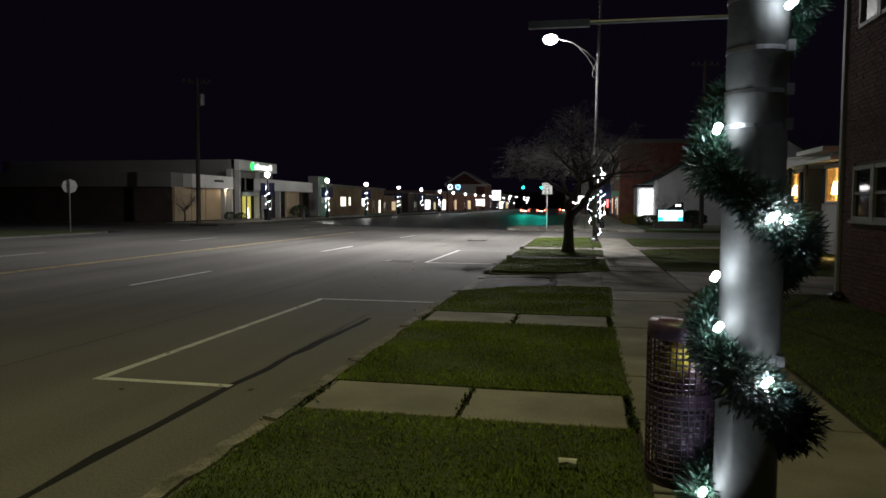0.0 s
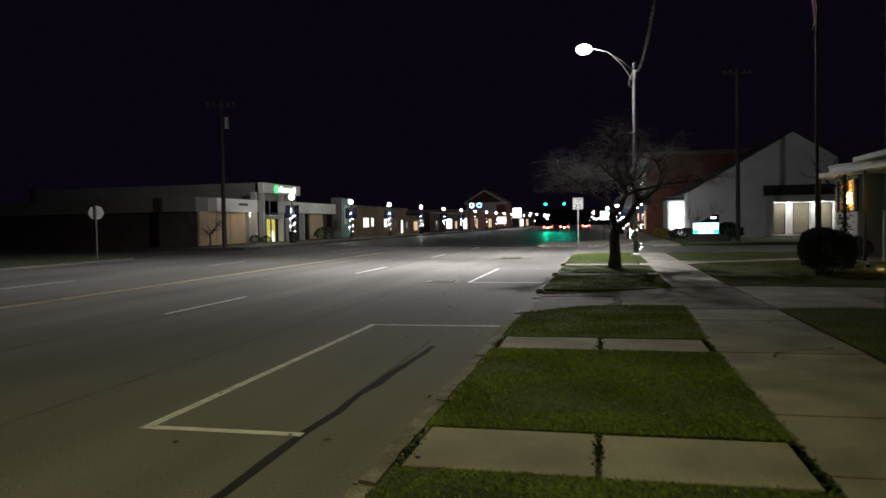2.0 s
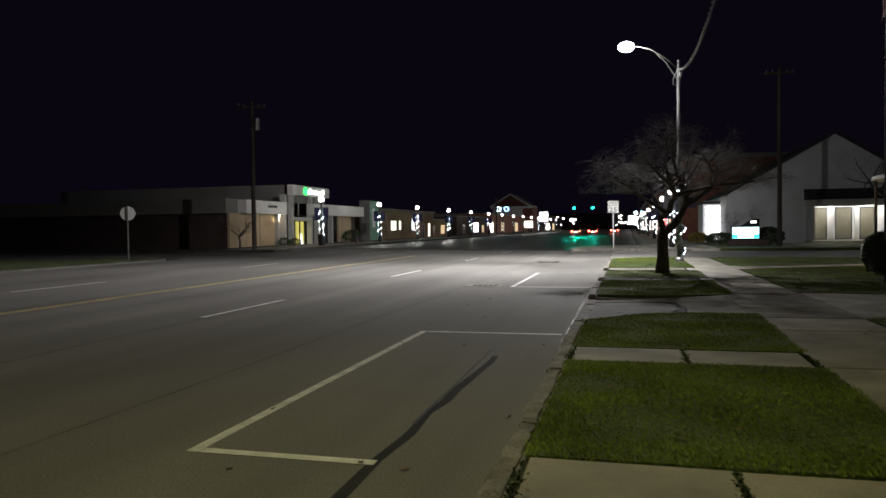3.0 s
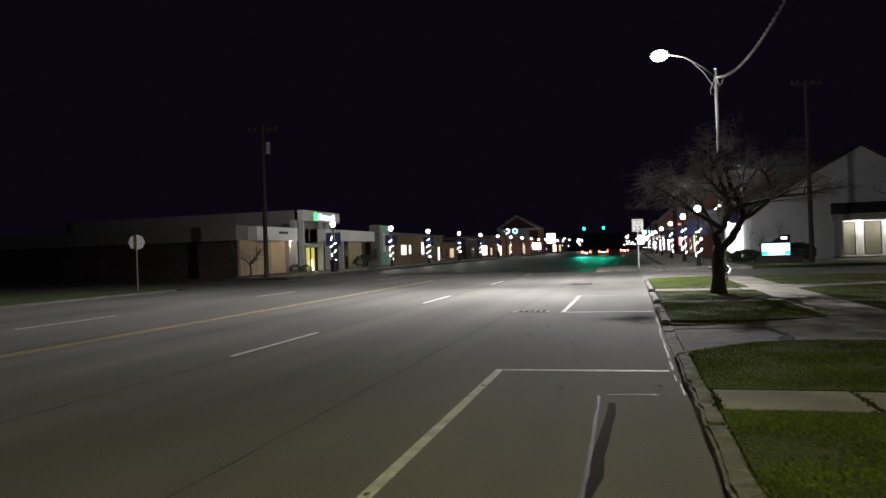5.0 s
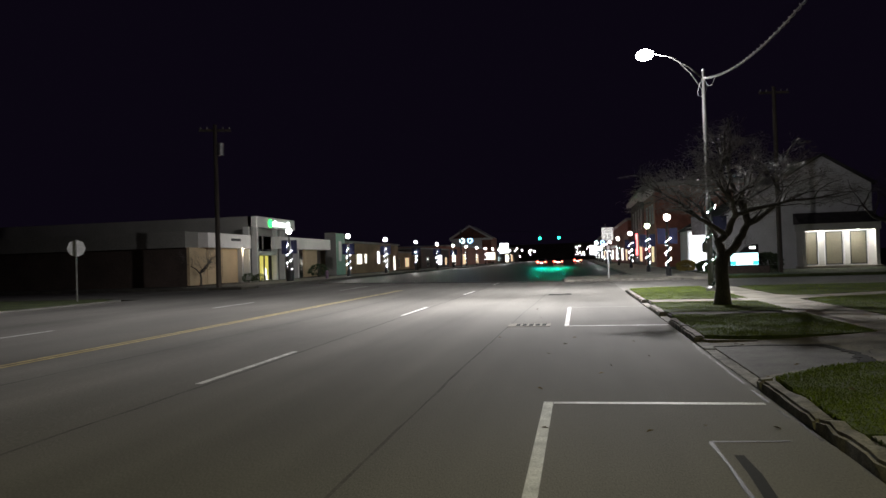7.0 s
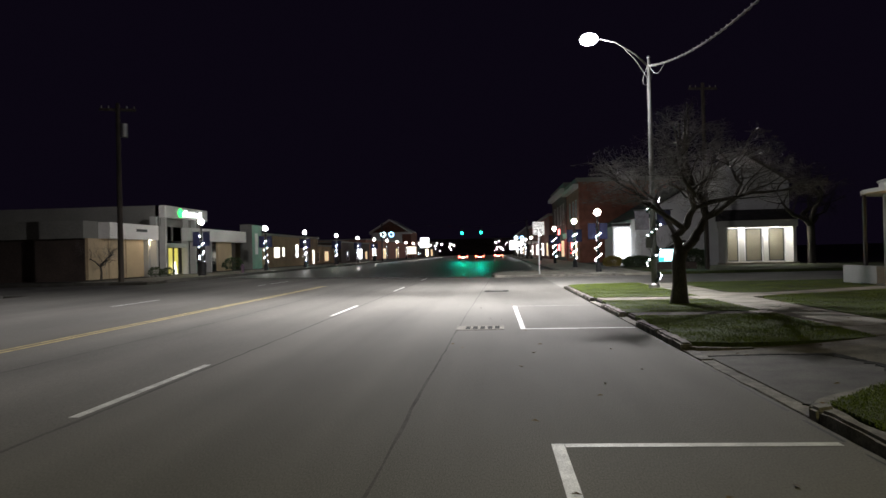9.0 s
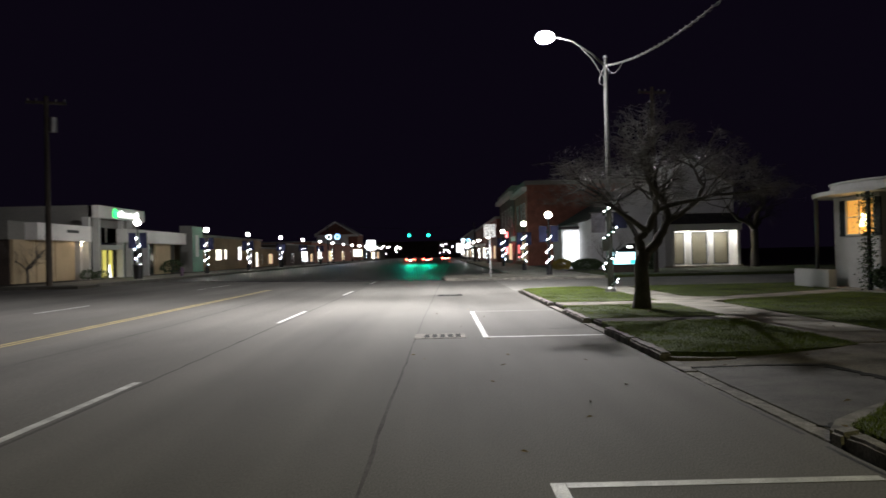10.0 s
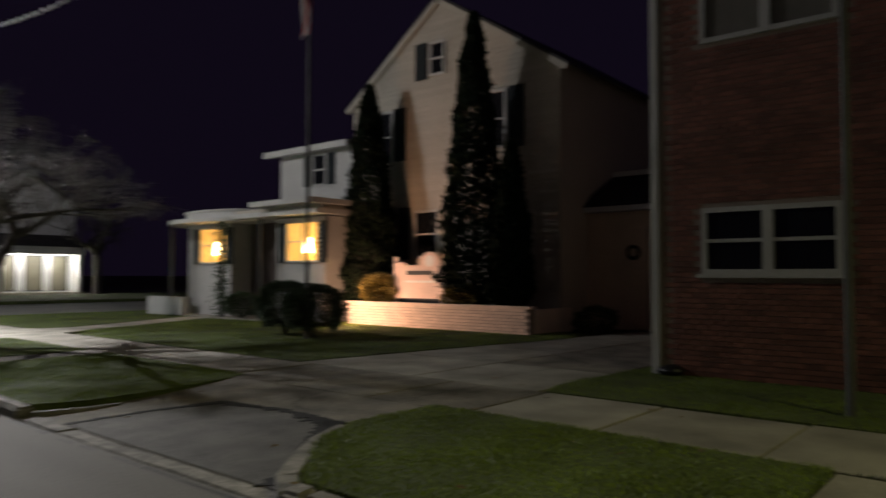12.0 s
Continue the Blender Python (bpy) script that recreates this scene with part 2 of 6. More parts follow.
def part(name, bm, material, parent, label="", smooth=False):
    return link(name, bm, material, parent, label, smooth)


def share(name, me, parent, m):
    ob = new(name, me)
    ob.parent = parent
    ob.matrix_basis = m
    return ob


def thing(name, label, category, at=(0, 0, 0), turn=0, group="", kind=""):
    ob = new(name)
    ob.empty_display_size = 0.2
    ob.matrix_basis = pose(*at, 0, 0, turn)
    return tagged(ob, label, category, group, kind)


def box(x0, y0, z0, x1, y1, z1, bm=None, bevel=0.0):
    bm = bm or bmesh.new()
    vs = bmesh.ops.create_cube(bm, size=1)["verts"]
    for v in vs:
        v.co = Vector(((x0 + x1) / 2 + v.co.x * (x1 - x0), (y0 + y1) / 2 + v.co.y * (y1 - y0), (z0 + z1) / 2 + v.co.z * (z1 - z0)))
    if bevel:
        es = list({e for v in vs for e in v.link_edges})
        bmesh.ops.bevel(bm, geom=es, offset=bevel, segments=2, affect="EDGES")
    return bm


def tube(points, radii, seg=8, bm=None, cap=True):
    """A tapered tube along points."""
    bm = bm or bmesh.new()
    rings = []
    pts = [Vector(p) for p in points]
    side = None
    for i, p in enumerate(pts):
        d = (pts[min(i + 1, len(pts) - 1)] - pts[max(i - 1, 0)]).normalized()
        ref = Vector((1, 0, 0)) if abs(d.x) < 0.9 else Vector((0, 1, 0))
        if side is None:
            side = d.cross(ref).normalized()
        else:
            side = (side - d * side.dot(d)).normalized()
        up = d.cross(side)
        r = radii[i] if hasattr(radii, "__len__") else radii
        rings.append([bm.verts.new(p + (side * math.cos(a) + up * math.sin(a)) * r) for a in [k * math.tau / seg for k in range(seg)]])
    for a, b in zip(rings, rings[1:]):
        for k in range(seg):
            bm.faces.new((a[k], a[(k + 1) % seg], b[(k + 1) % seg], b[k]))
    if cap:
        bm.faces.new(rings[0][::-1])
        bm.faces.new(rings[-1])
    return bm


def ball(c, r, bm=None, seg=12, rings=8, scale=(1, 1, 1)):
    bm = bm or bmesh.new()
    vs = bmesh.ops.create_uvsphere(bm, u_segments=seg, v_segments=rings, radius=r)["verts"]
    for v in vs:
        v.co = Vector((c[0] + v.co.x * scale[0], c[1] + v.co.y * scale[1], c[2] + v.co.z * scale[2]))
    return bm


def prism(outline, z0, z1, bm=None):
    """An upright prism over an outline in plan."""
    bm = bm or bmesh.new()
    lo = [bm.verts.new((x, y, z0)) for x, y in outline]
    hi = [bm.verts.new((x, y, z1)) for x, y in outline]
    n = len(outline)
    bm.faces.new(hi)
    bm.faces.new(lo[::-1])
    for i in range(n):
        bm.faces.new((lo[i], lo[(i + 1) % n], hi[(i + 1) % n], hi[i]))
    return bm


def plate_y(outline, y0, y1, bm=None):
    """A prism over an outline in x and z, from y0 to y1."""
    bm = bm or bmesh.new()
    a = [bm.verts.new((x, y0, z)) for x, z in outline]
    b = [bm.verts.new((x, y1, z)) for x, z in outline]
    n = len(outline)
    bm.faces.new(a)
    bm.faces.new(b[::-1])
    for i in range(n):
        bm.faces.new((a[i], a[(i + 1) % n], b[(i + 1) % n], b[i]))
    return bm


def plate_x(outline, x0, x1, bm=None):
    """A prism over an outline in y and z, from x0 to x1."""
    bm = bm or bmesh.new()
    a = [bm.verts.new((x0, y, z)) for y, z in outline]
    b = [bm.verts.new((x1, y, z)) for y, z in outline]
    n = len(outline)
    bm.faces.new(a)
    bm.faces.new(b[::-1])
    for i in range(n):
        bm.faces.new((a[i], a[(i + 1) % n], b[(i + 1) % n], b[i]))
    return bm


def inside(x, y, poly):
    odd, j = False, len(poly) - 1
    for i in range(len(poly)):
        (xi, yi), (xj, yj) = poly[i], poly[j]
        if (yi > y) != (yj > y) and x < (xj - xi) * (y - yi) / (yj - yi) + xi:
            odd = not odd
        j = i
    return odd


def raw(name, verts, faces, material, parent=None, label=""):
    me = bpy.data.meshes.new(name)
    me.from_pydata(verts, [], faces)
    me.materials.append(M[material])
    ob = new(name, me)
    if parent is not None:
        ob.parent = parent
    if label:
        ob["label"] = label
    return ob


def leaves(rng, count, place, size, droop=0.0, thin=1.0):
    """Many small leaf quads; place() gives a point and a way out."""
    vs, fs = [], []
    for _ in range(count):
        p, out = place()
        d = (Vector(out) + Vector((rng.uniform(-0.7, 0.7), rng.uniform(-0.7, 0.7), rng.uniform(-0.6, 0.6) - droop))).normalized()
        s = d.cross(Vector((rng.uniform(-1, 1), rng.uniform(-1, 1), rng.uniform(-1, 1)))).normalized()
        ln, w = size * rng.uniform(0.6, 1.4), size * thin * rng.uniform(0.18, 0.35)
        p = Vector(p)
        k = len(vs)
        vs += [p, p + d * ln * 0.5 + s * w, p + d * ln, p + d * ln * 0.5 - s * w]
        fs.append((k, k + 1, k + 2, k + 3))
    return [tuple(v) for v in vs], fs

# ---- ground, road, kerbs, pavement ----
KX = 2.46          # face of the kerb
LZ = 0.42          # height of the far pavement


def road_z(x):
    return 0.0 if x > -5 else (-5 - x) * 0.016


bm = bmesh.new()
bmesh.ops.create_grid(bm, x_segments=8, y_segments=8, size=1500)
for v in bm.verts:
    v.co.z = -0.06
ground = tagged(link("ground", bm, "soil"), "dark open ground beyond the streets", "ground", kind="structure")

# the road is one sheet with a slight cross fall and the mouths of the side streets
bm = bmesh.new()
xs = [-20.5, -16, -12, -9.45, -7, -5, -2, 0, KX]
ys = [-60 + 4 * i for i in range(110)]
grid = [[bm.verts.new((x, y, road_z(x))) for x in xs] for y in ys]
for a, b in zip(grid, grid[1:]):
    for k in range(len(xs) - 1):
        bm.faces.new((a[k], a[k + 1], b[k + 1], b[k]))
road = tagged(link("road", bm, "asphalt"), "worn grey asphalt street with painted lines", "road", kind="structure")
tagged(link("resurfaced_road", prism([(-20.4, 44), (-0.75, 41.5), (-0.75, 47), (4.2, 52), (4.2, 375), (-20.4, 375)], -0.05, 0.0), "newasphalt"),
       "darker smooth resurfaced asphalt beyond the crossing", "road", kind="structure")
for v in bpy.data.objects["resurfaced_road"].data.vertices:
    if v.co.z > -0.01:
        v.co.z = road_z(v.co.x) + 0.006
road_side = tagged(link("side_street", prism([(KX, 26.0), (90, 26.0), (90, 38.6), (KX, 39.6)], -0.05, -0.004), "sidepave"),
                   "pale worn pavement of a side street", "road", kind="structure")
road_left = tagged(link("side_street", prism([(-20.5, 23.5), (-20.5, 34.0), (-90, 34.0), (-90, 23.5)], -0.05, 0.24), "asphalt"),
                   "dark asphalt side street across the road", "road", kind="structure")


def stripe(name, pts, width, material, z=0.004, rng=None):
    """A painted or sealed strip along points in plan, with slightly uneven edges."""
    bm = bmesh.new()
    rows = []
    fine = []
    for a, b in zip(pts, pts[1:]):
        n = max(1, int((Vector(b) - Vector(a)).length / 0.5))
        fine += [Vector(a).lerp(Vector(b), i / n) for i in range(n)]
    fine.append(Vector(pts[-1]))
    for i, p in enumerate(fine):
        d = (fine[min(i + 1, len(fine) - 1)] - fine[max(i - 1, 0)]).normalized()
        s = Vector((-d.y, d.x))
        w = [width / 2 * (1 + (rng.uniform(-0.45, 0.6) if rng else 0)) for _ in range(2)]
        off = s * (rng.uniform(-0.3, 0.3) * width if rng else 0)
        rows.append([bm.verts.new((*(p + off + s * w[0]), road_z(p.x) + z)), bm.verts.new((*(p + off - s * w[1]), road_z(p.x) + z))])
    for a, b in zip(rows, rows[1:]):
        bm.faces.new((a[0], b[0], b[1], a[1]))
    return part(name, bm, material, road)


R = random.Random(4)
W = 0.11
stripe("stall_line", [(0, -6.66 - W / 2), (0, W / 2)], W, "paint")
stripe("stall_line", [(0.06, -6.66), (1.53, -6.67)], W, "paint")
stripe("stall_line", [(0.06, 0), (2.33, 0.0)], W, "paint")
stripe("stall_line", [(0.07, 9.2), (0.07, 15.7)], W, "paint")
stripe("stall_line", [(0.13, 9.25), (2.42, 9.2)], W, "paint")
stripe("stall_line", [(0.13, 15.65), (2.42, 15.6)], W * 0.8, "oldpaint")
stripe("tar_seam", [(1.47, -1.68), (2.15, -1.63)], 0.03, "glosstar", 0.005, random.Random(9))
gs = random.Random(19)
yy = -1.6
while yy < 9.4:
    ln = gs.uniform(0.25, 0.9)
    xg = 2.41 + gs.uniform(-0.035, 0.015)
    stripe("gutter_seal", [(xg, yy), (xg + gs.uniform(-0.02, 0.02), yy + ln)], gs.uniform(0.018, 0.04), "glosstar", 0.004, gs)
    yy += ln + gs.uniform(0.02, 0.5)
for y0, y1 in ((-23.5, -20), (-11.1, -7.5), (1.2, 4.8), (13.4, 17.2), (25.8, 29.4), (38.0, 41.6), (50.2, 54), (62, 66), (75, 78.6), (87, 91)):
    stripe("lane_dash", [(-5.04, y0), (-5.04, y1)], 0.12, "paint")
for y0, y1 in ((4.7, 8.5), (17.0, 20.5), (31.9, 33.2), (34.0, 37.6), (48, 51.5), (61, 64.5)):
    stripe("lane_dash", [(-13.35, y0), (-13.35, y1)], 0.12, "paint")
stripe("centre_line", [(-9.37, -40), (-9.37, 31)], 0.11, "yellow")
stripe("centre_line", [(-9.56, -40), (-9.56, 31)], 0.11, "yellow")
stripe("tar_seam", [(1.62, -11.5), (1.57, -9.4), (1.555, -8), (1.54, -6.6), (1.56, -5.2), (1.59, -4.2), (1.60, -2.1)], 0.085, "tar", 0.003, R)
stripe("tar_seam", [(1.50, -5.6), (1.51, -4.2), (1.47, -1.72)], 0.032, "glosstar", 0.006, random.Random(9))
stripe("tar_seam", [(-4.95, -30), (-4.9, 5), (-4.95, 60)], 0.05, "seam", 0.002, R)
stripe("tar_seam", [(-1.5, -30), (-1.42, 3), (-1.3, 13), (-0.75, 41)], 0.03, "seam", 0.002, R)
stripe("tar_seam", [(-8.2, -6), (-7.6, 12), (-7.9, 33)], 0.05, "seam", 0.002, R)
stripe("tar_seam", [(-0.9, 10.4), (2.3, 10.6)], 0.04, "seam", 0.002, R)

# storm drain in the lane and a patch with a valve lid further on
drain = thing("storm_drain", "cast iron storm drain grate set in the asphalt", "drain", (-0.75, 9.6, 0.003))
part("frame", box(-0.62, -0.42, -0.02, 0.42, 0.42, 0.006), "kerb", drain)
for i in range(5):
    part("slot", box(-0.42 + i * 0.16, -0.26, 0.0, -0.32 + i * 0.16, 0.26, 0.009), "tar", drain)
lid = thing("valve_cover", "dark square patch with an iron valve cover", "cover", (-0.45, 24.3, 0.002))
part("patch", box(-0.5, -0.5, -0.02, 0.5, 0.5, 0.004), "tar", lid)
part("cover", tube([(0, 0, 0.0), (0, 0, 0.012)], 0.3, 20), "black", lid)

# kerbs, stone by stone
kerb = thing("kerb", "worn pale concrete kerb along the grass strip", "kerb", kind="structure")


def kerb_run(y0, y1, x=KX, h=0.13, side=1):
    y = y0
    while y < y1 - 0.05:
        e = min(y + R.uniform(1.7, 2.6), y1)
        b = box(x, y + 0.008, -0.05, x + side * 0.19, e - 0.008, h + R.uniform(-0.012, 0.012), bevel=0.03 if h > 0.05 else 0.006)
        long_edges = [g for g in b.edges if abs(g.verts[0].co.y - g.verts[1].co.y) > 0.5]
        bmesh.ops.subdivide_edges(b, edges=long_edges, cuts=9, use_grid_fill=False)
        for v in b.verts:
            if v.co.z > 0.0:
                v.co.x += 0.034 * noise.noise((v.co.x * 3, v.co.y * 3.3, 1.0))
                v.co.z += min(1.0, h / 0.13) * 0.034 * noise.noise((v.co.x * 4, v.co.y * 3.7, 7.0))
        part("kerb_stone", b, "kerb", kerb)
        y = e


kerb_run(-40, 0.95)
kerb_run(0.95, 5.6, h=0.018)
kerb_run(5.6, 9.3)
kerb_run(9.3, 11.4, h=0.03)
kerb_run(11.4, 14.4)
kerb_run(14.4, 16.8, h=0.03)
kerb_run(16.8, 25.2)


def kerb_bend(pts, h=0.13, w=0.16, material="kerb"):
    for a, b in zip(pts, pts[1:]):
        a, b = Vector(a), Vector(b)
        d = (b - a).normalized()
        s = Vector((-d.y, d.x)) * w / 2
        part("kerb_stone", prism([a + s - d * 0.01, b + s + d * 0.01, b - s + d * 0.01, a - s - d * 0.01], -0.05, h), material, kerb)


kerb_bend([(2.56, 0.95), (2.8, 1.3), (3.3, 1.72), (3.75, 2.05), (4.3, 2.3)], 0.10)
kerb_bend([(2.56, 25.2), (2.7, 25.7), (3.15, 26.1), (3.7, 26.4), (5.6, 26.6)], 0.10)
kerb_bend([(2.56, 5.7), (2.7, 5.55), (3.1, 5.45), (3.5, 5.42)], 0.07, 0.10)
# kerbs of the corner across the side street and of the far side
kerb_bend([(7.5, 38.9), (2.6, 39.7), (0.4, 40.0), (-0.45, 40.6), (-0.6, 41.6), (-0.6, 46.5), (0.2, 48.0), (4.4, 50.5), (4.4, 330)], 0.15, 0.2)
# the far-side kerbs take a darker tone than the near one
kerb_bend([(-20.6, -60), (-20.6, 20.5), (-21.0, 22.2), (-22.6, 23.4), (-60, 23.5)], 0.31, 0.2, "darkkerb")
kerb_bend([(-60, 34.1), (-23.2, 34.2), (-21.2, 35.2), (-20.6, 37.5), (-20.6, 330)], LZ + 0.01, 0.2, "darkkerb")

# grass strips and lawns
STRIPS = {
    "a": [(2.655, -30), (5.46, -30), (5.46, -7.74), (2.655, -7.70)],
    "b": [(2.655, -6.64), (5.48, -6.64), (5.5, -2.92), (2.655, -2.92)],
    "c": [(2.655, -1.86), (5.5, -1.86), (5.62, 2.2), (4.4, 2.25), (3.7, 1.95), (3.2, 1.5), (2.7, 1.0)],
    "d": [(2.655, 5.75), (3.2, 5.55), (4.2, 5.6), (5.2, 5.85), (5.72, 6.1), (5.75, 6.6), (5.75, 10.4), (2.655, 10.4)],
    "e": [(2.655, 11.4), (5.75, 11.4), (5.8, 15.5), (2.655, 15.5)],
    "f": [(2.655, 16.9), (5.85, 16.9), (5.85, 26.4), (3.8, 26.3), (3.1, 25.9), (2.655, 25.2)],
}
LAWNS = {
    "brick": [(7.28, -30), (9.9, -30), (9.9, 1.3), (11.0, 1.75), (7.9, 1.95), (7.28, 1.75)],
    "house": [(7.24, 6.7), (10.2, 6.35), (13.0, 5.7), (14.4, 5.5), (15.9, 6.0), (15.9, 15), (13.6, 15.2), (13.0, 18.9), (9.4, 17.1), (8.2, 16.7),
              (7.7, 16.3), (7.3, 15.4)],
    "corner": [(7.26, 18.6), (7.6, 18.2), (8.4, 18.1), (12.9, 20.4), (30, 20.6), (30, 25.6), (7.8, 26.0), (7.3, 25.4)],
}


def lawn(poly, name, label, material="soil", z=0.13):
    bm = prism(poly, -0.05, z)
    return tagged(link(name, bm, material), label, "lawn", kind="structure")


for k, p in STRIPS.items():
    lawn(p, "grass_strip", "short green grass strip between kerb and sidewalk" if k != "e" else "thin dark grass and bare soil under the tree",
         "soil")
for p in LAWNS.values():
    lawn(p, "front_lawn", "mown front lawn beside the sidewalk")


def blades(polys, density, hmin, hmax, name, label, seed):
    rng = random.Random(seed)
    vs, fs = [], []
    for poly, dens in zip(polys, density):
        x0, x1 = min(p[0] for p in poly), max(p[0] for p in poly)
        y0, y1 = max(-11, min(p[1] for p in poly)), max(p[1] for p in poly)
        for _ in range(int((x1 - x0) * (y1 - y0) * dens)):
            x, y = rng.uniform(x0 - 0.03, x1 + 0.03), rng.uniform(y0 - 0.04, y1 + 0.04)
            if not inside(x, y, poly):
                near = any(inside(x + i, y + j, poly) for i, j in ((0.05, 0), (-0.05, 0), (0, 0.05), (0, -0.05)))
                if not near or rng.random() > 0.5:
                    continue
            a = rng.uniform(0, math.tau)
            tall = 0.75 + 0.5 * noise.noise((x * 1.3, y * 1.3, 0))
            h, w = rng.uniform(hmin, hmax) * tall, rng.uniform(0.0030, 0.0062)
            lx, ly = rng.gauss(0, 0.45) * h, rng.gauss(0, 0.45) * h
            c, s = math.cos(a) * w, math.sin(a) * w
            k = len(vs)
            z = 0.125
            vs += [(x - c, y - s, z), (x + c, y + s, z), (x + lx * 0.5 + c * 0.7, y + ly * 0.5 + s * 0.7, z + h * 0.65), (x + lx, y + ly, z + h)]
            fs += [(k, k + 1, k + 2), (k, k + 2, k + 3)]
    return tagged(raw(name, vs, fs, "grass"), label, "grass", kind="stuff")


blades([STRIPS[k] for k in "abcdf"], [3600, 3600, 3200, 1900, 900], 0.018, 0.046, "grass", "short green grass blades on the strips", 3)
blades([STRIPS["e"]], [1300], 0.015, 0.04, "grass", "sparse grass blades under the tree", 5)
blades([LAWNS["brick"], LAWNS["house"], LAWNS["corner"]], [1300, 1000, 260], 0.02, 0.05, "grass", "mown lawn grass before the houses", 7)

# driveway mouth with its patched asphalt
def sloped(ob, lift):
    for v in ob.data.vertices:
        if v.co.z > 0.01:
            v.co.z = lift + 0.018 + max(0.0, v.co.x - 2.66) * 0.036
    return ob


tagged(sloped(link("driveway_apron", prism([(2.655, 0.9), (5.5, 0.9), (5.5, 6.9), (2.655, 6.9)], -0.05, 0.05), "darkconc"), 0), "dark blotchy concrete driveway apron", "driveway", kind="structure")
patch = [(2.66, 1.15), (3.25, 1.72), (3.75, 2.12), (4.42, 2.42), (4.46, 3.4), (4.34, 4.5), (3.5, 4.75), (2.66, 4.85)]
tagged(sloped(link("driveway_patch", prism(patch, 0.0, 0.06), "patch"), 0.006), "rough patched asphalt in the driveway mouth", "driveway", kind="structure")
pm = thing("patch_seam", "black tar edge round the asphalt patch", "tar", kind="structure")
bm = bmesh.new()
tar_r = random.Random(17)
edge = [Vector((2.72, 1.32))] + [Vector(p) for p in patch[1:]]
broad = [0.13, 0.05, 0.07, 0.24, 0.10, 0.13, 0.06, 0.05]
for k in range(len(edge) - 1):
    a, b = edge[k], edge[k + 1]
    d = (b - a).normalized()
    side = Vector((-d.y, d.x))
    n = max(2, int((b - a).length / 0.07))
    cuts = []
    for i in range(n + 1):
        w = broad[k] + (broad[k + 1] - broad[k]) * i / n
        p = a.lerp(b, i / n)
        cuts.append((p - side * 0.03 * tar_r.uniform(-0.3, 1.6), p + side * w * tar_r.uniform(0.5, 1.5)))
    for (p, q), (p2, q2) in zip(cuts, cuts[1:]):
        prism([p, p2, q2, q], 0.05, 0.067, bm)
for v in bm.verts:
    if v.co.z > 0.06:
        v.co.z = 0.03 + max(0.0, v.co.x - 2.66) * 0.036
    else:
        v.co.z = 0.0
part("seam", bm, "tar", pm)

# sidewalk, slab by slab
walk_path = thing("sidewalk", "pale concrete sidewalk of large square slabs", "sidewalk", kind="structure")


def slab(poly, z=0.125, name="slab", parent=walk_path, material="concrete"):
    bm = prism(poly, -0.04, z)
    top = max(bm.faces, key=lambda f: f.calc_center_median().z)
    bmesh.ops.bevel(bm, geom=list(top.edges), offset=0.008, segments=1, affect="EDGES")
    return part(name, bm, material, parent)


tagged(link("sidewalk_bed", prism([(5.44, -40), (7.32, -40), (7.32, 26.5), (5.44, 26.5)], -0.05, 0.095), "joint"), "dark soil in the sidewalk joints", "ground", kind="structure")
y = -30.2
while y < 26:
    e = min(y + 1.52, 26.4)
    g = 0.010 + 0.012 * R.random()
    # slabs across the driveway mouth use the darker, blotchier concrete
    slab([(5.5, y + g), (7.22 + R.uniform(-0.02, 0.02), y + g), (7.22, e - g), (5.5 + R.uniform(-0.02, 0.02), e - g)], 0.125 + R.uniform(-0.006, 0.006), material="darkconc" if 1.2 < y < 6.6 else "concrete")
    y = e
for ya, yb in ((-7.68, -6.66), (-2.9, -1.88), (10.44, 11.36), (15.55, 16.85)):
    tagged(link("crossing_bed", prism([(2.655, ya), (5.5, ya), (5.5, yb), (2.655, yb)], -0.05, 0.095), "joint"), "dark soil under the crossing slabs", "ground", kind="structure")
    # the pair at y 10.44 takes the planter's dark mulch colour
    slab([(2.70, ya + 0.03), (4.03, ya + 0.02), (4.03, yb - 0.03), (2.69, yb - 0.02)], 0.128, material="concrete" if ya < 5 else "darkconc" if ya > 12 else "mulch")
    slab([(4.07, ya + 0.02), (5.42, ya + 0.03), (5.43, yb - 0.02), (4.06, yb - 0.03)], 0.122, material="concrete" if ya < 5 else "darkconc" if ya > 12 else "mulch")
# weeds in the slab joints
wr = random.Random(12)
vs, fs = [], []
for ya, yb in ((-7.68, -6.66), (-2.9, -1.88)):
    for xx in (2.67, 4.045, 5.47):
        yw = ya + wr.uniform(0.3, 0.6)
        v2, f2 = leaves(wr, 110, lambda: ((xx + wr.gauss(0, 0.022), min(yb, max(ya, wr.gauss(yw, 0.24))), 0.11), (0, 0, 1)), 0.04)
        k = len(vs)
        vs += v2
        fs += [tuple(i + k for i in f) for f in f2]
tagged(raw("weeds", vs, fs, "shrub"), "small dark weeds in the slab joints", "weeds", kind="stuff")

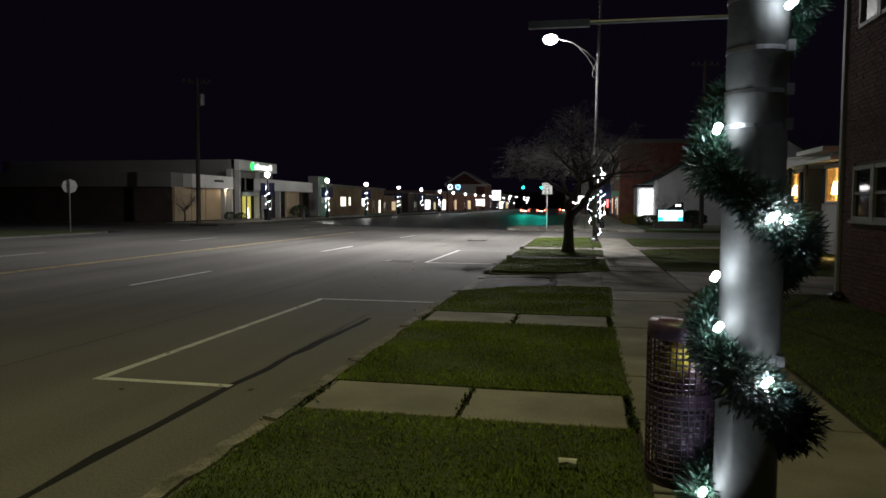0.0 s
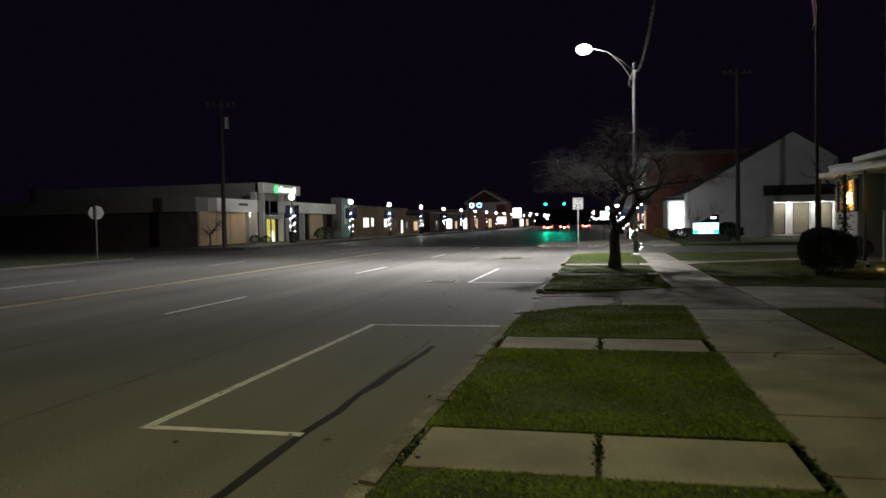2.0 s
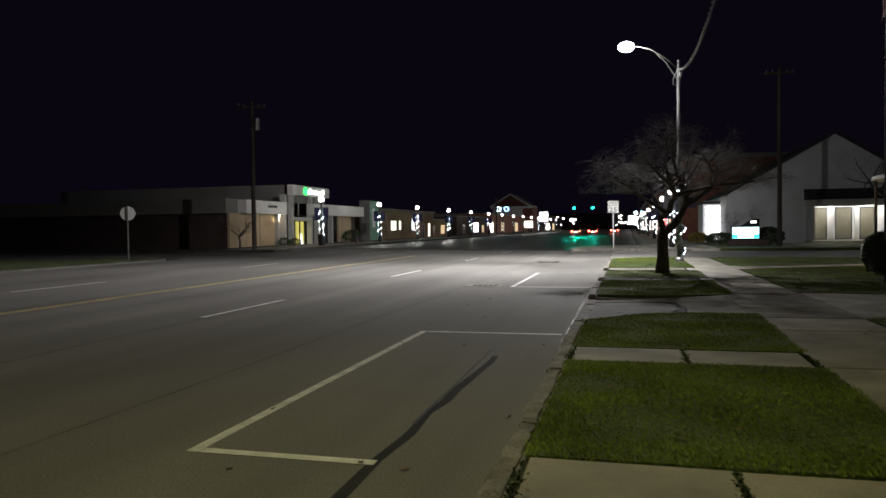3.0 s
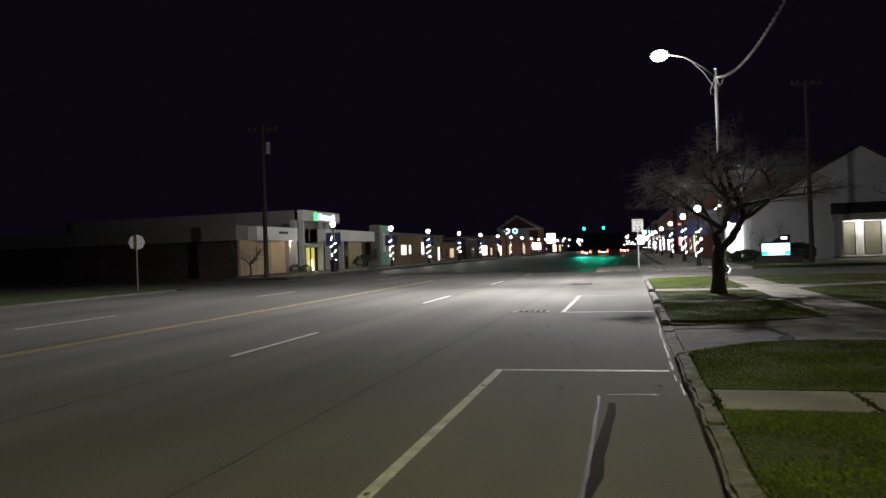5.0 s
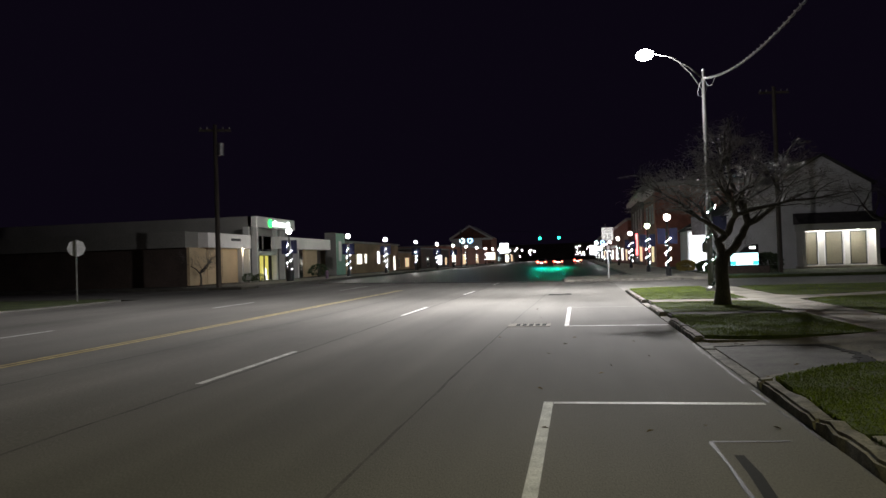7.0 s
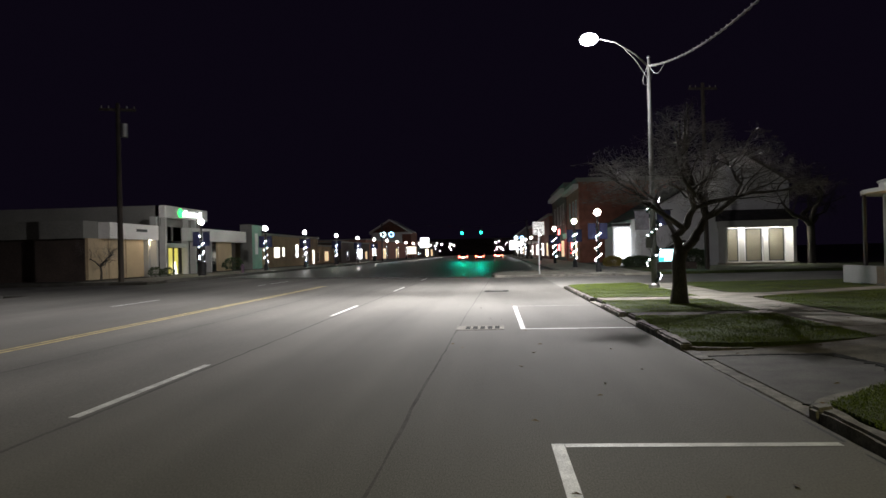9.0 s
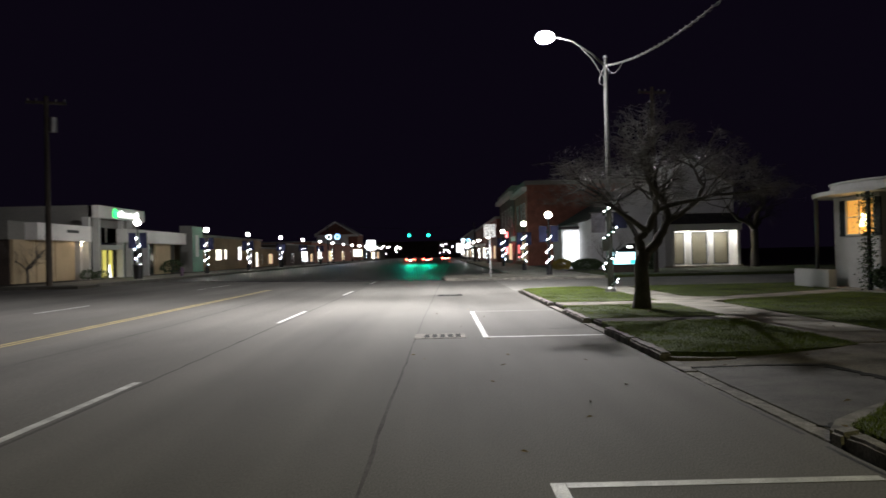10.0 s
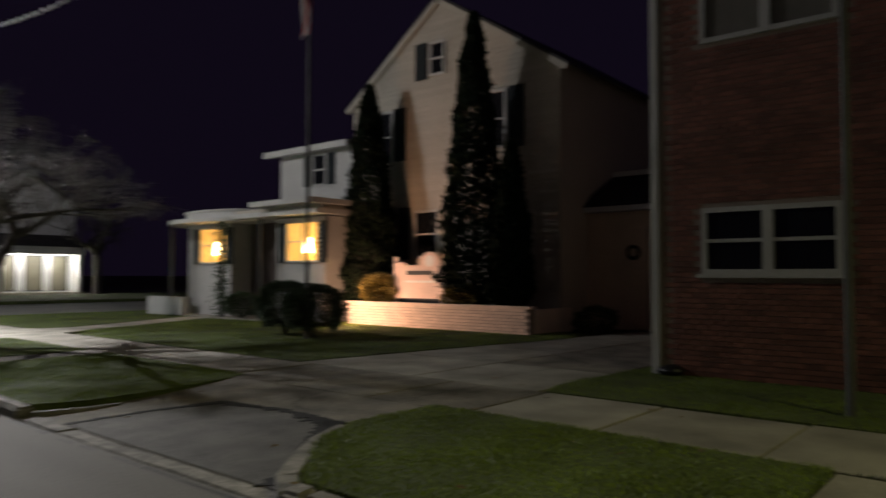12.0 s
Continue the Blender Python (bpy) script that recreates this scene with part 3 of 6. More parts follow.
drive = thing("driveway", "concrete driveway in large slabs beside the house", "driveway", kind="structure")
tagged(link("driveway_bed", prism([(7.2, 1.7), (11, 1.7), (18.2, 1.7), (18.2, 5.6), (13, 5.8), (10, 6.45), (7.2, 6.8)], -0.05, 0.09), "joint"), "soil under the driveway slabs", "ground", kind="structure")
cols = [7.26, 9.4, 11.6, 13.8, 16.0, 18.1]
for a, b in zip(cols, cols[1:]):
    lim = lambda x: 6.72 - max(0, x - 7.2) * 0.16
    mid = lambda x: 4.1 - max(0, x - 7.2) * 0.03
    slab([(a + 0.015, 1.9), (b - 0.015, 1.9), (b - 0.015, mid(b) - 0.02), (a + 0.015, mid(a) - 0.02)], 0.12, parent=drive, material="concrete" if a < 8 else "darkconc")
    slab([(a + 0.015, mid(a) + 0.02), (b - 0.015, mid(b) + 0.02), (b - 0.015, lim(b)), (a + 0.015, lim(a))], 0.12, parent=drive)
ck = random.Random(44)
for x0, y0, ang, ln in ((5.6, 2.6, 20, 1.6), (5.9, 4.4, -15, 1.2), (7.5, 3.0, 8, 2.4), (8.2, 5.2, -10, 2.2), (6.1, -3.2, 80, 1.3), (5.7, 9.4, 15, 1.4), (6.6, 12.5, 70, 1.2), (4.6, 3.2, 75, 1.5), (9.8, 2.7, 5, 2.0), (6.0, 15.8, 30, 1.2)):
    p, a = Vector((x0, y0)), radians(ang)
    bm = bmesh.new()
    prev = None
    for k in range(14):
        a += ck.uniform(-0.45, 0.45)
        q = p + Vector((math.cos(a), math.sin(a))) * ln / 13
        zc = 0.131 if p.x > 5.5 else 0.03 + (p.x - 2.66) * 0.036
        w = ck.uniform(0.004, 0.012)
        row = [bm.verts.new((p.x + w, p.y - w, zc)), bm.verts.new((p.x - w, p.y + w, zc))]
        if prev:
            bm.faces.new((prev[0], row[0], row[1], prev[1]))
        prev, p = row, q
    part("crack", bm, "joint", drive if x0 > 7.2 else walk_path)
front_walk = thing("front_walk", "narrow concrete walk to the porch", "walk", kind="structure")
wp = [(7.25, 16.2, 18.7), (8.2, 16.72, 18.15), (9.4, 17.15, 18.55), (11, 17.95, 19.4), (13.2, 19.0, 20.5)]
for (xa, ya, yb), (xb, yc, yd) in zip(wp, wp[1:]):
    slab([(xa + 0.01, ya), (xb - 0.01, yc), (xb - 0.01, yd), (xa + 0.01, yb)], 0.122, parent=front_walk)

# pavements beyond the side street and across the road
pave_r = thing("pavement", "broad concrete pavement before the shops", "pavement", kind="structure")
yy = 39.2
while yy < 130:
    x0 = -0.5 if yy < 46.5 else 4.5
    for xa, xb in ((x0, 5.2), (5.2, 9.4)):
        if xb - xa > 0.2:
            slab([(xa + 0.015, yy + 0.015 + (0.9 if yy < 40 and xa < 1 else 0)), (xb - 0.015, yy + 0.015), (xb - 0.015, yy + 2.98), (xa + 0.015, yy + 2.98)], 0.15, parent=pave_r)
    yy += 3
tagged(link("pavement_bed", prism([(4.5, 40.2), (40, 39), (40, 330), (4.5, 330)], -0.05, 0.13), "joint"), "dark ground under and behind the far pavement", "ground", kind="structure")
tagged(link("far_lawn", prism([(9.5, 39.5), (60, 39.5), (60, 52.5), (9.5, 52.5)], 0.0, 0.16), "soil"), "dark lawn before the white building", "lawn", kind="structure")
pave_l = thing("pavement", "concrete pavement before the bank and shops", "pavement", kind="structure")
yy = 35
while yy < 140:
    slab([(-25.4, yy + 0.02), (-20.75, yy + 0.02), (-20.75, yy + 2.98), (-25.4, yy + 2.98)], LZ, parent=pave_l)
    yy += 3
tagged(link("left_ground", prism([(-200, 34.2), (-20.7, 34.2), (-20.7, 330), (-200, 330)], -0.05, LZ - 0.03), "joint"), "dark ground under the far pavement", "ground", kind="structure")
tagged(link("left_verge", prism([(-200, -60), (-20.7, -60), (-20.7, 20.4), (-21.1, 22.1), (-22.6, 23.4), (-200, 23.4)], -0.05, 0.30), "soil"), "dark grass verge across the road", "lawn", kind="structure")

# ---- buildings ----


def window_x(parent, x, y0, y1, z0, z1, side=-1, frame="white", pane="glass", sash=True, name="window"):
    """A window in a wall whose face is at x, looking towards side."""
    f = 0.07
    bm = box(x, y0 - f, z0 - f, x + side * 0.06, y1 + f, z0)
    box(x, y0 - f, z1, x + side * 0.06, y1 + f, z1 + f, bm)
    box(x, y0 - f, z0, x + side * 0.06, y0, z1, bm)
    box(x, y1, z0, x + side * 0.06, y1 + f, z1, bm)
    if sash:
        box(x, y0, (z0 + z1) / 2 - 0.025, x + side * 0.045, y1, (z0 + z1) / 2 + 0.025, bm)
    w = part(name, bm, frame, parent)
    part("pane", box(x - side * 0.02, y0, z0, x + side * 0.012, y1, z1), pane, w)
    return w


def window_y(parent, y, x0, x1, z0, z1, frame="white", pane="glass", sash=True, name="window"):
    f = 0.07
    bm = box(x0 - f, y, z0 - f, x1 + f, y - 0.06, z0)
    box(x0 - f, y, z1, x1 + f, y - 0.06, z1 + f, bm)
    box(x0 - f, y, z0, x0, y - 0.06, z1, bm)
    box(x1, y, z0, x1 + f, y - 0.06, z1, bm)
    if sash:
        box(x0, y, (z0 + z1) / 2 - 0.025, x1, y - 0.045, (z0 + z1) / 2 + 0.025, bm)
    w = part(name, bm, frame, parent)
    part("pane", box(x0, y + 0.02, z0, x1, y - 0.012, z1), pane, w)
    return w


def boards_x(x, outline, pitch, parent, material="siding", name="siding", side=-1):
    """Lapped boards on a wall face at x, clipped to a gable outline in y and z."""
    vs, fs = [], []
    z0, z1 = min(p[1] for p in outline), max(p[1] for p in outline)

    def span(z):
        cuts = []
        for (ya, za), (yb, zb) in zip(outline, outline[1:] + outline[:1]):
            if (za > z) != (zb > z):
                cuts.append(ya + (yb - ya) * (z - za) / (zb - za))
        return (min(cuts), max(cuts)) if len(cuts) > 1 else None
    z = z0
    while z < z1 - 0.02:
        a, b = span(z + 0.002), span(min(z + pitch, z1 - 0.003))
        if a and b:
            k = len(vs)
            zt = min(z + pitch, z1)
            vs += [(x + side * 0.030, a[0], z), (x + side * 0.030, a[1], z), (x + side * 0.008, b[1], zt), (x + side * 0.008, b[0], zt),
                   (x, a[0], z), (x, a[1], z)]
            fs += [(k, k + 1, k + 2, k + 3), (k + 4, k + 5, k + 1, k)]
        z += pitch
    return raw(name, vs, fs, material, parent)


def shutter_x(parent, x, y0, y1, z0, z1):
    sh = part("shutter", box(x, y0, z0, x - 0.05, y1, z1), "shutter", parent)
    n = int((z1 - z0) / 0.13)
    bm = box(-0.012, y0 + 0.05, 0, 0, y1 - 0.05, 0.07)
    me = bpy.data.meshes.new("slat")
    bm.to_mesh(me)
    bm.free()
    me.materials.append(M["shutter"])
    for i in range(n):
        share("slat", me, sh, Matrix.Translation((x - 0.05, 0, z0 + 0.05 + i * (z1 - z0 - 0.1) / n)))
    return sh


# brick building beside the driveway
BX = 9.83
brick_house = thing("brick_building", "two-storey red brick building with white double windows", "building", (0, 0, 0))
part("wall", box(BX, -14, 0, 22, 1.38, 8.4), "mortar", brick_house, "pale mortar behind the bricks")
part("corner_board", box(BX - 0.05, 1.34, 0.1, BX + 0.10, 1.46, 8.4), "white", brick_house, "pale corner trim")
part("parapet", box(BX - 0.15, -14.2, 8.4, 22.2, 1.6, 8.65), "white", brick_house)
for yc in (0.22, -0.68):
    window_x(brick_house, BX, yc - 0.39, yc + 0.39, 1.70, 2.52)
    window_x(brick_house, BX, yc - 0.39, yc + 0.39, 5.08, 6.4, pane="blind")
part("sill", box(BX - 0.09, -1.2, 1.58, BX, 0.75, 1.63), "white", brick_house)
part("mullion", box(BX - 0.07, -0.30, 1.63, BX, -0.16, 2.59), "white", brick_house)
part("mullion", box(BX - 0.07, -0.30, 5.01, BX, -0.16, 6.47), "white", brick_house)
for yc in (-4.4, -5.3):
    window_x(brick_house, BX, yc - 0.39, yc + 0.39, 1.70, 2.52)

# house with the gable
HX = 16.5
house = thing("gabled_house", "cream sided house with a tall gable and dark shutters", "house")
GL, GR, PK = 15.286, 6.995, 11.403
gable = [(GR, 0.1), (GL, 0.1), (GL, 7.574), (PK, 10.406), (GR, 7.574)]
part("wall", plate_x(gable, HX, HX + 9.0), "siding", house)
boards_x(HX, gable, 0.15, house)
for s, yb in ((1, GL), (-1, GR)):
    d = Vector((yb - PK, 7.574 - 10.406)).normalized()
    nrm = Vector((-d.y, d.x)) if s > 0 else Vector((d.y, -d.x))
    p0 = Vector((PK, 10.406))
    p1 = Vector((yb, 7.574)) + d * 0.35
    o = [p0, p1, p1 + nrm * 0.07, p0 + nrm * 0.08]
    part("roof", plate_x([tuple(q) for q in o], HX - 0.12, HX + 9.2), "roof", house, "dark shingle roof slope")
    o = [p0 - nrm * 0.16, p1 - nrm * 0.16, p1 - nrm * 0.003, p0 - nrm * 0.003]
    part("barge_board", plate_x([tuple(q) for q in o], HX - 0.14, HX - 0.03), "siding", house)
window_x(house, HX - 0.03, 13.402, 13.917, 5.411, 7.007)
shutter_x(house, HX - 0.03, 14.05, 14.565, 5.359, 7.11)
shutter_x(house, HX - 0.03, 12.784, 13.278, 5.359, 7.11)
window_x(house, HX - 0.03, 11.177, 11.671, 8.006, 8.964)
shutter_x(house, HX - 0.03, 11.857, 12.351, 7.883, 9.067)
window_x(house, HX - 0.03, 8.849, 9.384, 5.411, 7.007)
shutter_x(house, HX - 0.03, 8.179, 8.705, 5.328, 7.11)
window_x(house, HX - 0.03, 11.424, 12.299, 2.218, 3.608)
shutter_x(house, HX - 0.03, 12.608, 13.072, 2.115, 3.814)
part("foundation", box(HX - 0.05, GR, 0, HX, GL, 0.35), "darkbrick", house)
# lower wing behind the porch
part("wing_wall", box(HX + 0.1, GL, 0.1, HX + 7.5, 19.5, 6.2), "white", house, "white upper wing wall")
boards_x(HX + 0.1, [(GL, 4.2), (19.5, 4.2), (19.5, 6.2), (GL, 6.2)], 0.15, house, "white")
part("wing_roof", box(HX - 0.3, GL + 0.05, 6.2, HX + 7.9, 20.05, 6.36), "roof", house)
part("wing_eave", box(HX - 0.35, GL + 0.05, 6.12, HX - 0.15, 20.05, 6.34), "white", house)
window_x(house, HX + 0.07, 16.85, 17.5, 4.95, 6.0)
shutter_x(house, HX + 0.07, 16.35, 16.72, 4.9, 6.05)
shutter_x(house, HX + 0.07, 17.65, 18.05, 4.9, 6.05)
# link with the door, between the two buildings
part("link_wall", box(18.0, 1.38, 0.1, 22, GR, 3.4), "door", house)
part("link_roof", plate_x([(1.4, 3.42), (GR + 0.05, 3.42), (GR + 0.05, 3.55), (1.4, 3.55)], 17.7, 18.0), "white", house)
bm = bmesh.new()
q = [bm.verts.new(p) for p in ((17.7, 1.4, 3.56), (17.7, 7.2, 3.56), (19.0, 6.7, 4.55), (19.0, 1.4, 4.55))]
bm.faces.new(q)
bmesh.ops.solidify(bm, geom=bm.faces[:], thickness=0.1)
part("link_roof_slope", bm, "roof", house)
part("link_ridge", box(19.0, 1.4, 4.45, 19.2, 6.7, 4.7), "white", house)
ld = part("door", box(17.93, 4.55, 0.15, 18.0, 5.75, 3.0), "door", house, "tan double door")
part("door_gap", box(17.925, 5.12, 0.2, 17.93, 5.14, 2.95), "shutter", ld)
wr_bm = bmesh.new()
tube([(17.9, 5.55 + 0.17 * math.cos(a), 2.25 + 0.17 * math.sin(a)) for a in [k * math.tau / 14 for k in range(15)]], 0.045, 6, wr_bm)
part("wreath", wr_bm, "cypress", ld, "dark wreath on the door")

# porch with its curved flat roof
PX = 14.0
porch = thing("glazed_porch", "white sided porch with lit curtained windows and flat roof", "porch")
part("wall", box(PX, 18.9, 0.15, HX + 0.6, 21.7, 3.45), "white", porch, "white sided porch wall")
boards_x(PX, [(18.95, 0.15), (21.65, 0.15), (21.65, 3.45), (18.95, 3.45)], 0.13, porch, "white")
part("wall", box(PX, 13.85, 0.15, HX + 0.6, 16.3, 3.45), "white", porch, "white sided porch wall")
boards_x(PX, [(13.9, 0.15), (16.25, 0.15), (16.25, 3.45), (13.9, 3.45)], 0.13, porch, "white")
# the recess's shade is put into this wall's dark brick colour
part("entry_wall", box(PX + 0.9, 16.3, 0.15, PX + 1.0, 18.9, 3.45), "darkbrick", porch, "entry recess wall, its shade put in as dark colour")
edoor = part("door", box(PX + 0.84, 16.5, 0.2, PX + 0.9, 17.3, 2.5), "shutter", porch, "dark front door with a lit pane")
part("pane", box(PX + 0.82, 16.72, 1.2, PX + 0.84, 17.0, 2.3), "dimwin", edoor)
for a, b in ((19.12, 20.75), (14.1, 15.65)):
    w = window_x(porch, PX - 0.03, a, b, 2.08, 3.26, pane="warmwin", sash=False)
    for i in range(13):
        yy = a + (b - a) * (i + 0.5) / 13
        if abs(yy - (a + (b - a) * 0.30)) > 0.16:
            part("curtain", tube([(PX - 0.046, yy, 2.1), (PX - 0.046, yy + 0.01, 3.24)], 0.02, 6), "curtain", w)
    part("lamp_shade", tube([(PX - 0.05, a + (b - a) * 0.30, 2.32), (PX - 0.05, a + (b - a) * 0.30, 2.78)], [0.2, 0.12], 12), "warmlamp", w, "glowing table lamp behind the curtain")
    part("muntin", box(PX - 0.10, (a + b) / 2 - 0.015, 2.08, PX - 0.08, (a + b) / 2 + 0.015, 3.26), "white", w)
    part("muntin", box(PX - 0.10, a, 2.66, PX - 0.08, b, 2.69), "white", w)
for yy in (21.0, 18.95, 15.92, 13.97):
    shutter_x(porch, PX - 0.03, yy - 0.2, yy + 0.2, 2.0, 3.3)
# roof slabs with a rounded corner
arc = [(PX + 0.7 - 1.75 * math.cos(a), 20.15 + 2.95 * math.sin(a)) for a in [math.pi * (k / 20 - 0.5) for k in range(21)]]
part("roof", prism(arc + [(HX + 1, 23.1), (HX + 1, 17.2)], 3.46, 3.60), "white", porch, "white rounded roof edge")
arc2 = [(PX + 0.75 - 1.35 * math.cos(a), 19.9 + 2.35 * math.sin(a)) for a in [math.pi * (k / 20 - 0.5) for k in range(21)]]
part("roof_upstand", prism(arc2 + [(HX + 1, 22.2), (HX + 1, 17.5)], 3.60, 3.86), "white", porch)
arc3 = [(x - 0.06, y) for x, y in arc2]
part("roof_cap", prism(arc3 + [(HX + 1, 22.25), (HX + 1, 17.5)], 3.86, 3.91), "white", porch)
part("roof", box(PX - 0.6, 13.6, 3.50, HX + 0.6, 18.2, 3.66), "white", porch, "white flat roof edge")
part("roof", box(PX - 0.9, 13.5, 3.80, HX + 0.6, 16.6, 3.96), "white", porch, "white upper roof edge")
part("frieze", box(PX - 0.3, 13.7, 3.66, HX + 0.6, 18.2, 3.80), "siding", porch)
for yy in (21.9, 18.6, 16.4):
    part("post", box(PX - 0.62, yy - 0.05, 0.15, PX - 0.52, yy + 0.05, 3.46), "black", porch, "dark slim iron post")
part("porch_wall", box(PX - 0.7, 20.9, 0.1, PX - 0.4, 23.4, 0.80), "white", porch, "low white masonry porch wall")
part("porch_floor", box(PX - 0.7, 15.9, 0.05, PX + 0.9, 22.0, 0.17), "concrete", porch)
vine_r = random.Random(31)
vv, vf = leaves(vine_r, 1500, lambda: ((PX - 0.57 + vine_r.gauss(0, 0.11), 18.6 + vine_r.gauss(0, 0.15), vine_r.uniform(0.2, 3.4)), (-0.3, 0, 0)), 0.09)
tagged(raw("climbing_vine", vv, vf, "shrub"), "dark vine on the porch post", "plant")

# planter, its sign and plants
PLX = 14.4
planter = thing("brick_planter", "long low planter of pale painted brick", "planter")
part("core", box(PLX + 0.02, 6.68, 0.1, PLX + 0.24, 13.28, 0.76), "mortar", planter)
part("end_wall", box(PLX + 0.24, 6.68, 0.1, HX, 6.9, 0.74), "paintbrick", planter)
part("end_wall", box(PLX + 0.24, 13.06, 0.1, HX - 0.05, 13.28, 0.74), "paintbrick", planter)
part("earth", box(PLX + 0.24, 6.9, 0.1, HX - 0.05, 13.06, 0.66), "mulch", planter)
bmk = box(-0.05, -0.098, -0.035, 0.05, 0.098, 0.035)
me_pb = bpy.data.meshes.new("planter_brick")
bmk.to_mesh(me_pb)
bmk.free()
me_pb.materials.append(M["paintbrick"])
for r in range(8):
    n = 30
    for i in range(n):
        yy = 6.68 + 0.1 + i * 0.2195 + (0.11 if r % 2 else 0)
        if yy < 13.22:
            share("brick", me_pb, planter, pose(PLX + 0.03 + R.uniform(-0.004, 0.004), yy, 0.155 + r * 0.082))
part("coping", box(PLX - 0.04, 6.62, 0.765, PLX + 0.28, 13.34, 0.83, bevel=0.01), "paintbrick", planter)

psign = thing("planter_sign", "cream painted wooden sign with an arched top", "sign", (PLX + 0.35, 10.55, 0.6))
outl = [(-0.72, 0.35), (0.92, 0.35), (0.92, 1.38), (0.62, 1.38), (0.60, 1.30), (0.05, 1.30)]
outl += [(-0.33 + 0.38 * math.cos(a), 1.34 + 0.34 * math.sin(a)) for a in [math.pi * k / 10 for k in range(11)]]
outl += [(-0.92, 1.34), (-0.92, 1.26), (-0.72, 1.24)]
part("board", plate_x(outl, -0.04, 0.04), "signpink", psign)
part("post", box(-0.05, 0.92, 0, 0.05, 1.05, 1.55), "signpink", psign)
part("post", box(-0.05, -0.85, 0, 0.05, -0.72, 1.25), "signpink", psign)
part("text_bar", box(-0.05, -0.45, 1.02, -0.04, 0.55, 1.14), "signblack", psign)
part("text_bar", box(-0.05, -0.5, 0.80, -0.04, 0.6, 0.86), "signwhite", psign)
part("emblem", tube([(-0.055, -0.33, 1.42), (-0.04, -0.33, 1.42)], 0.17, 16), "signwhite", psign)
part("skirt", box(-0.02, -0.72, 0.05, 0.03, 0.9, 0.35), "signblack", psign)


def conifer(x, y, z, h, r, seed, name="cypress_tree", label="tall narrow dark cypress before the house"):
    rng = random.Random(seed)
    t = thing(name, label, "tree", (x, y, z))
    part("trunk", tube([(0, 0, -0.1), (0.02, 0, h * 0.5), (0, 0, h * 0.93)], [0.09, 0.06, 0.01], 7), "bark", t)

    def place():
        f = rng.random() ** 1.25
        zz = 0.1 + f * h * 0.97
        prof = r * min(1, (f + 0.07) * 6) * (1 - f) ** 0.62
        a = rng.uniform(0, math.tau)
        lump = 0.8 + 0.28 * noise.noise((math.cos(a) * 1.6 + seed, math.sin(a) * 1.6, zz * 1.5))
        rr = prof * lump * math.sqrt(rng.uniform(0.45, 1.0)) * 1.06
        return (rr * math.cos(a), rr * math.sin(a), zz), (math.cos(a) * 0.5, math.sin(a) * 0.5, 1.0)
    v, f = leaves(rng, 20000, place, 0.15, 0.0, 0.8)
    raw("crown", v, f, "cypress", t)
    return t


conifer(15.5, 13.5, 0.1, 7.7, 1.25, 1)
conifer(15.25, 9.05, 0.6, 8.5, 1.22, 2)
conifer(15.0, 7.62, 0.6, 4.5, 0.72, 3)


def shrub(x, y, z, rx, ry, h, seed, mat_name, label, count=3500, size=0.085, box_like=0.0, name="shrub"):
    rng = random.Random(seed)
    t = thing(name, label, "shrub", (x, y, z))
    for k in range(4):
        a = k * 1.6 + seed
        part("stem", tube([(0, 0, -0.05), (0.4 * rx * math.cos(a), 0.4 * ry * math.sin(a), h * 0.5)], [0.025, 0.01], 5), "bark", t)

    def place():
        a, b = rng.uniform(0, math.tau), math.acos(rng.uniform(-0.75, 1))
        d = Vector((math.sin(b) * math.cos(a), math.sin(b) * math.sin(a), math.cos(b)))
        m = max(abs(d.x), abs(d.y), abs(d.z))
        e = d * (1 - box_like) + d / m * box_like * 0.8
        k = (0.90 + (0.17 - 0.2 * box_like) * noise.noise(d * 2.6 + Vector((seed, 0, 0)))) * (rng.uniform(0.5, 1.0) ** 0.35)
        return (e.x * rx * k, e.y * ry * k, h * 0.5 + e.z * h * 0.5 * k), d
    v, f = leaves(rng, count, place, size)
    raw("foliage", v, f, mat_name, t)
    return t


shrub(10.52, 10.25, 0.12, 0.80, 0.80, 1.38, 11, "shrub", "large dark clipped rounded shrub on the lawn", 15000, 0.055, 0.35)
shrub(10.67, 11.48, 0.12, 0.80, 0.80, 1.45, 12, "shrub", "large dark clipped rounded shrub on the lawn", 15000, 0.055, 0.35)
shrub(14.66, 12.2, 0.62, 0.36, 0.80, 1.1, 13, "goldshrub", "low golden evergreen shrub in the planter", 2600, 0.08)
shrub(14.85, 9.25, 0.62, 0.34, 0.7, 0.8, 14, "goldshrub", "low golden evergreen shrub in the planter", 1500, 0.07)
shrub(13.6, 17.6, 0.15, 0.4, 1.0, 0.9, 15, "shrub", "low dark shrubs below the porch", 2500)
shrub(16.4, 5.9, 0.1, 0.9, 0.5, 0.7, 16, "shrub", "dark low shrub beside the link", 1800)
flood = thing("flood_lamp", "small lawn flood light aimed at the planter", "lamp", (12.4, 12.8, 0.13))
part("spike", tube([(0, 0, -0.05), (0, 0, 0.1)], 0.015, 6), "black", flood)
part("housing", tube([(-0.08, 0.03, 0.08), (0.02, -0.01, 0.14)], [0.05, 0.09], 10), "black", flood)

# flagpoles
fp = thing("flagpole", "tall grey flagpole with a limp hanging flag", "flagpole", (10.12, 10.0, 0.12))
part("pole", tube([(0, 0, 0), (0, 0, 4), (0, 0, 9.4)], [0.055, 0.046, 0.03], 10), "darkpole", fp)
part("finial", ball((0, 0, 9.45), 0.07), "steel", fp)


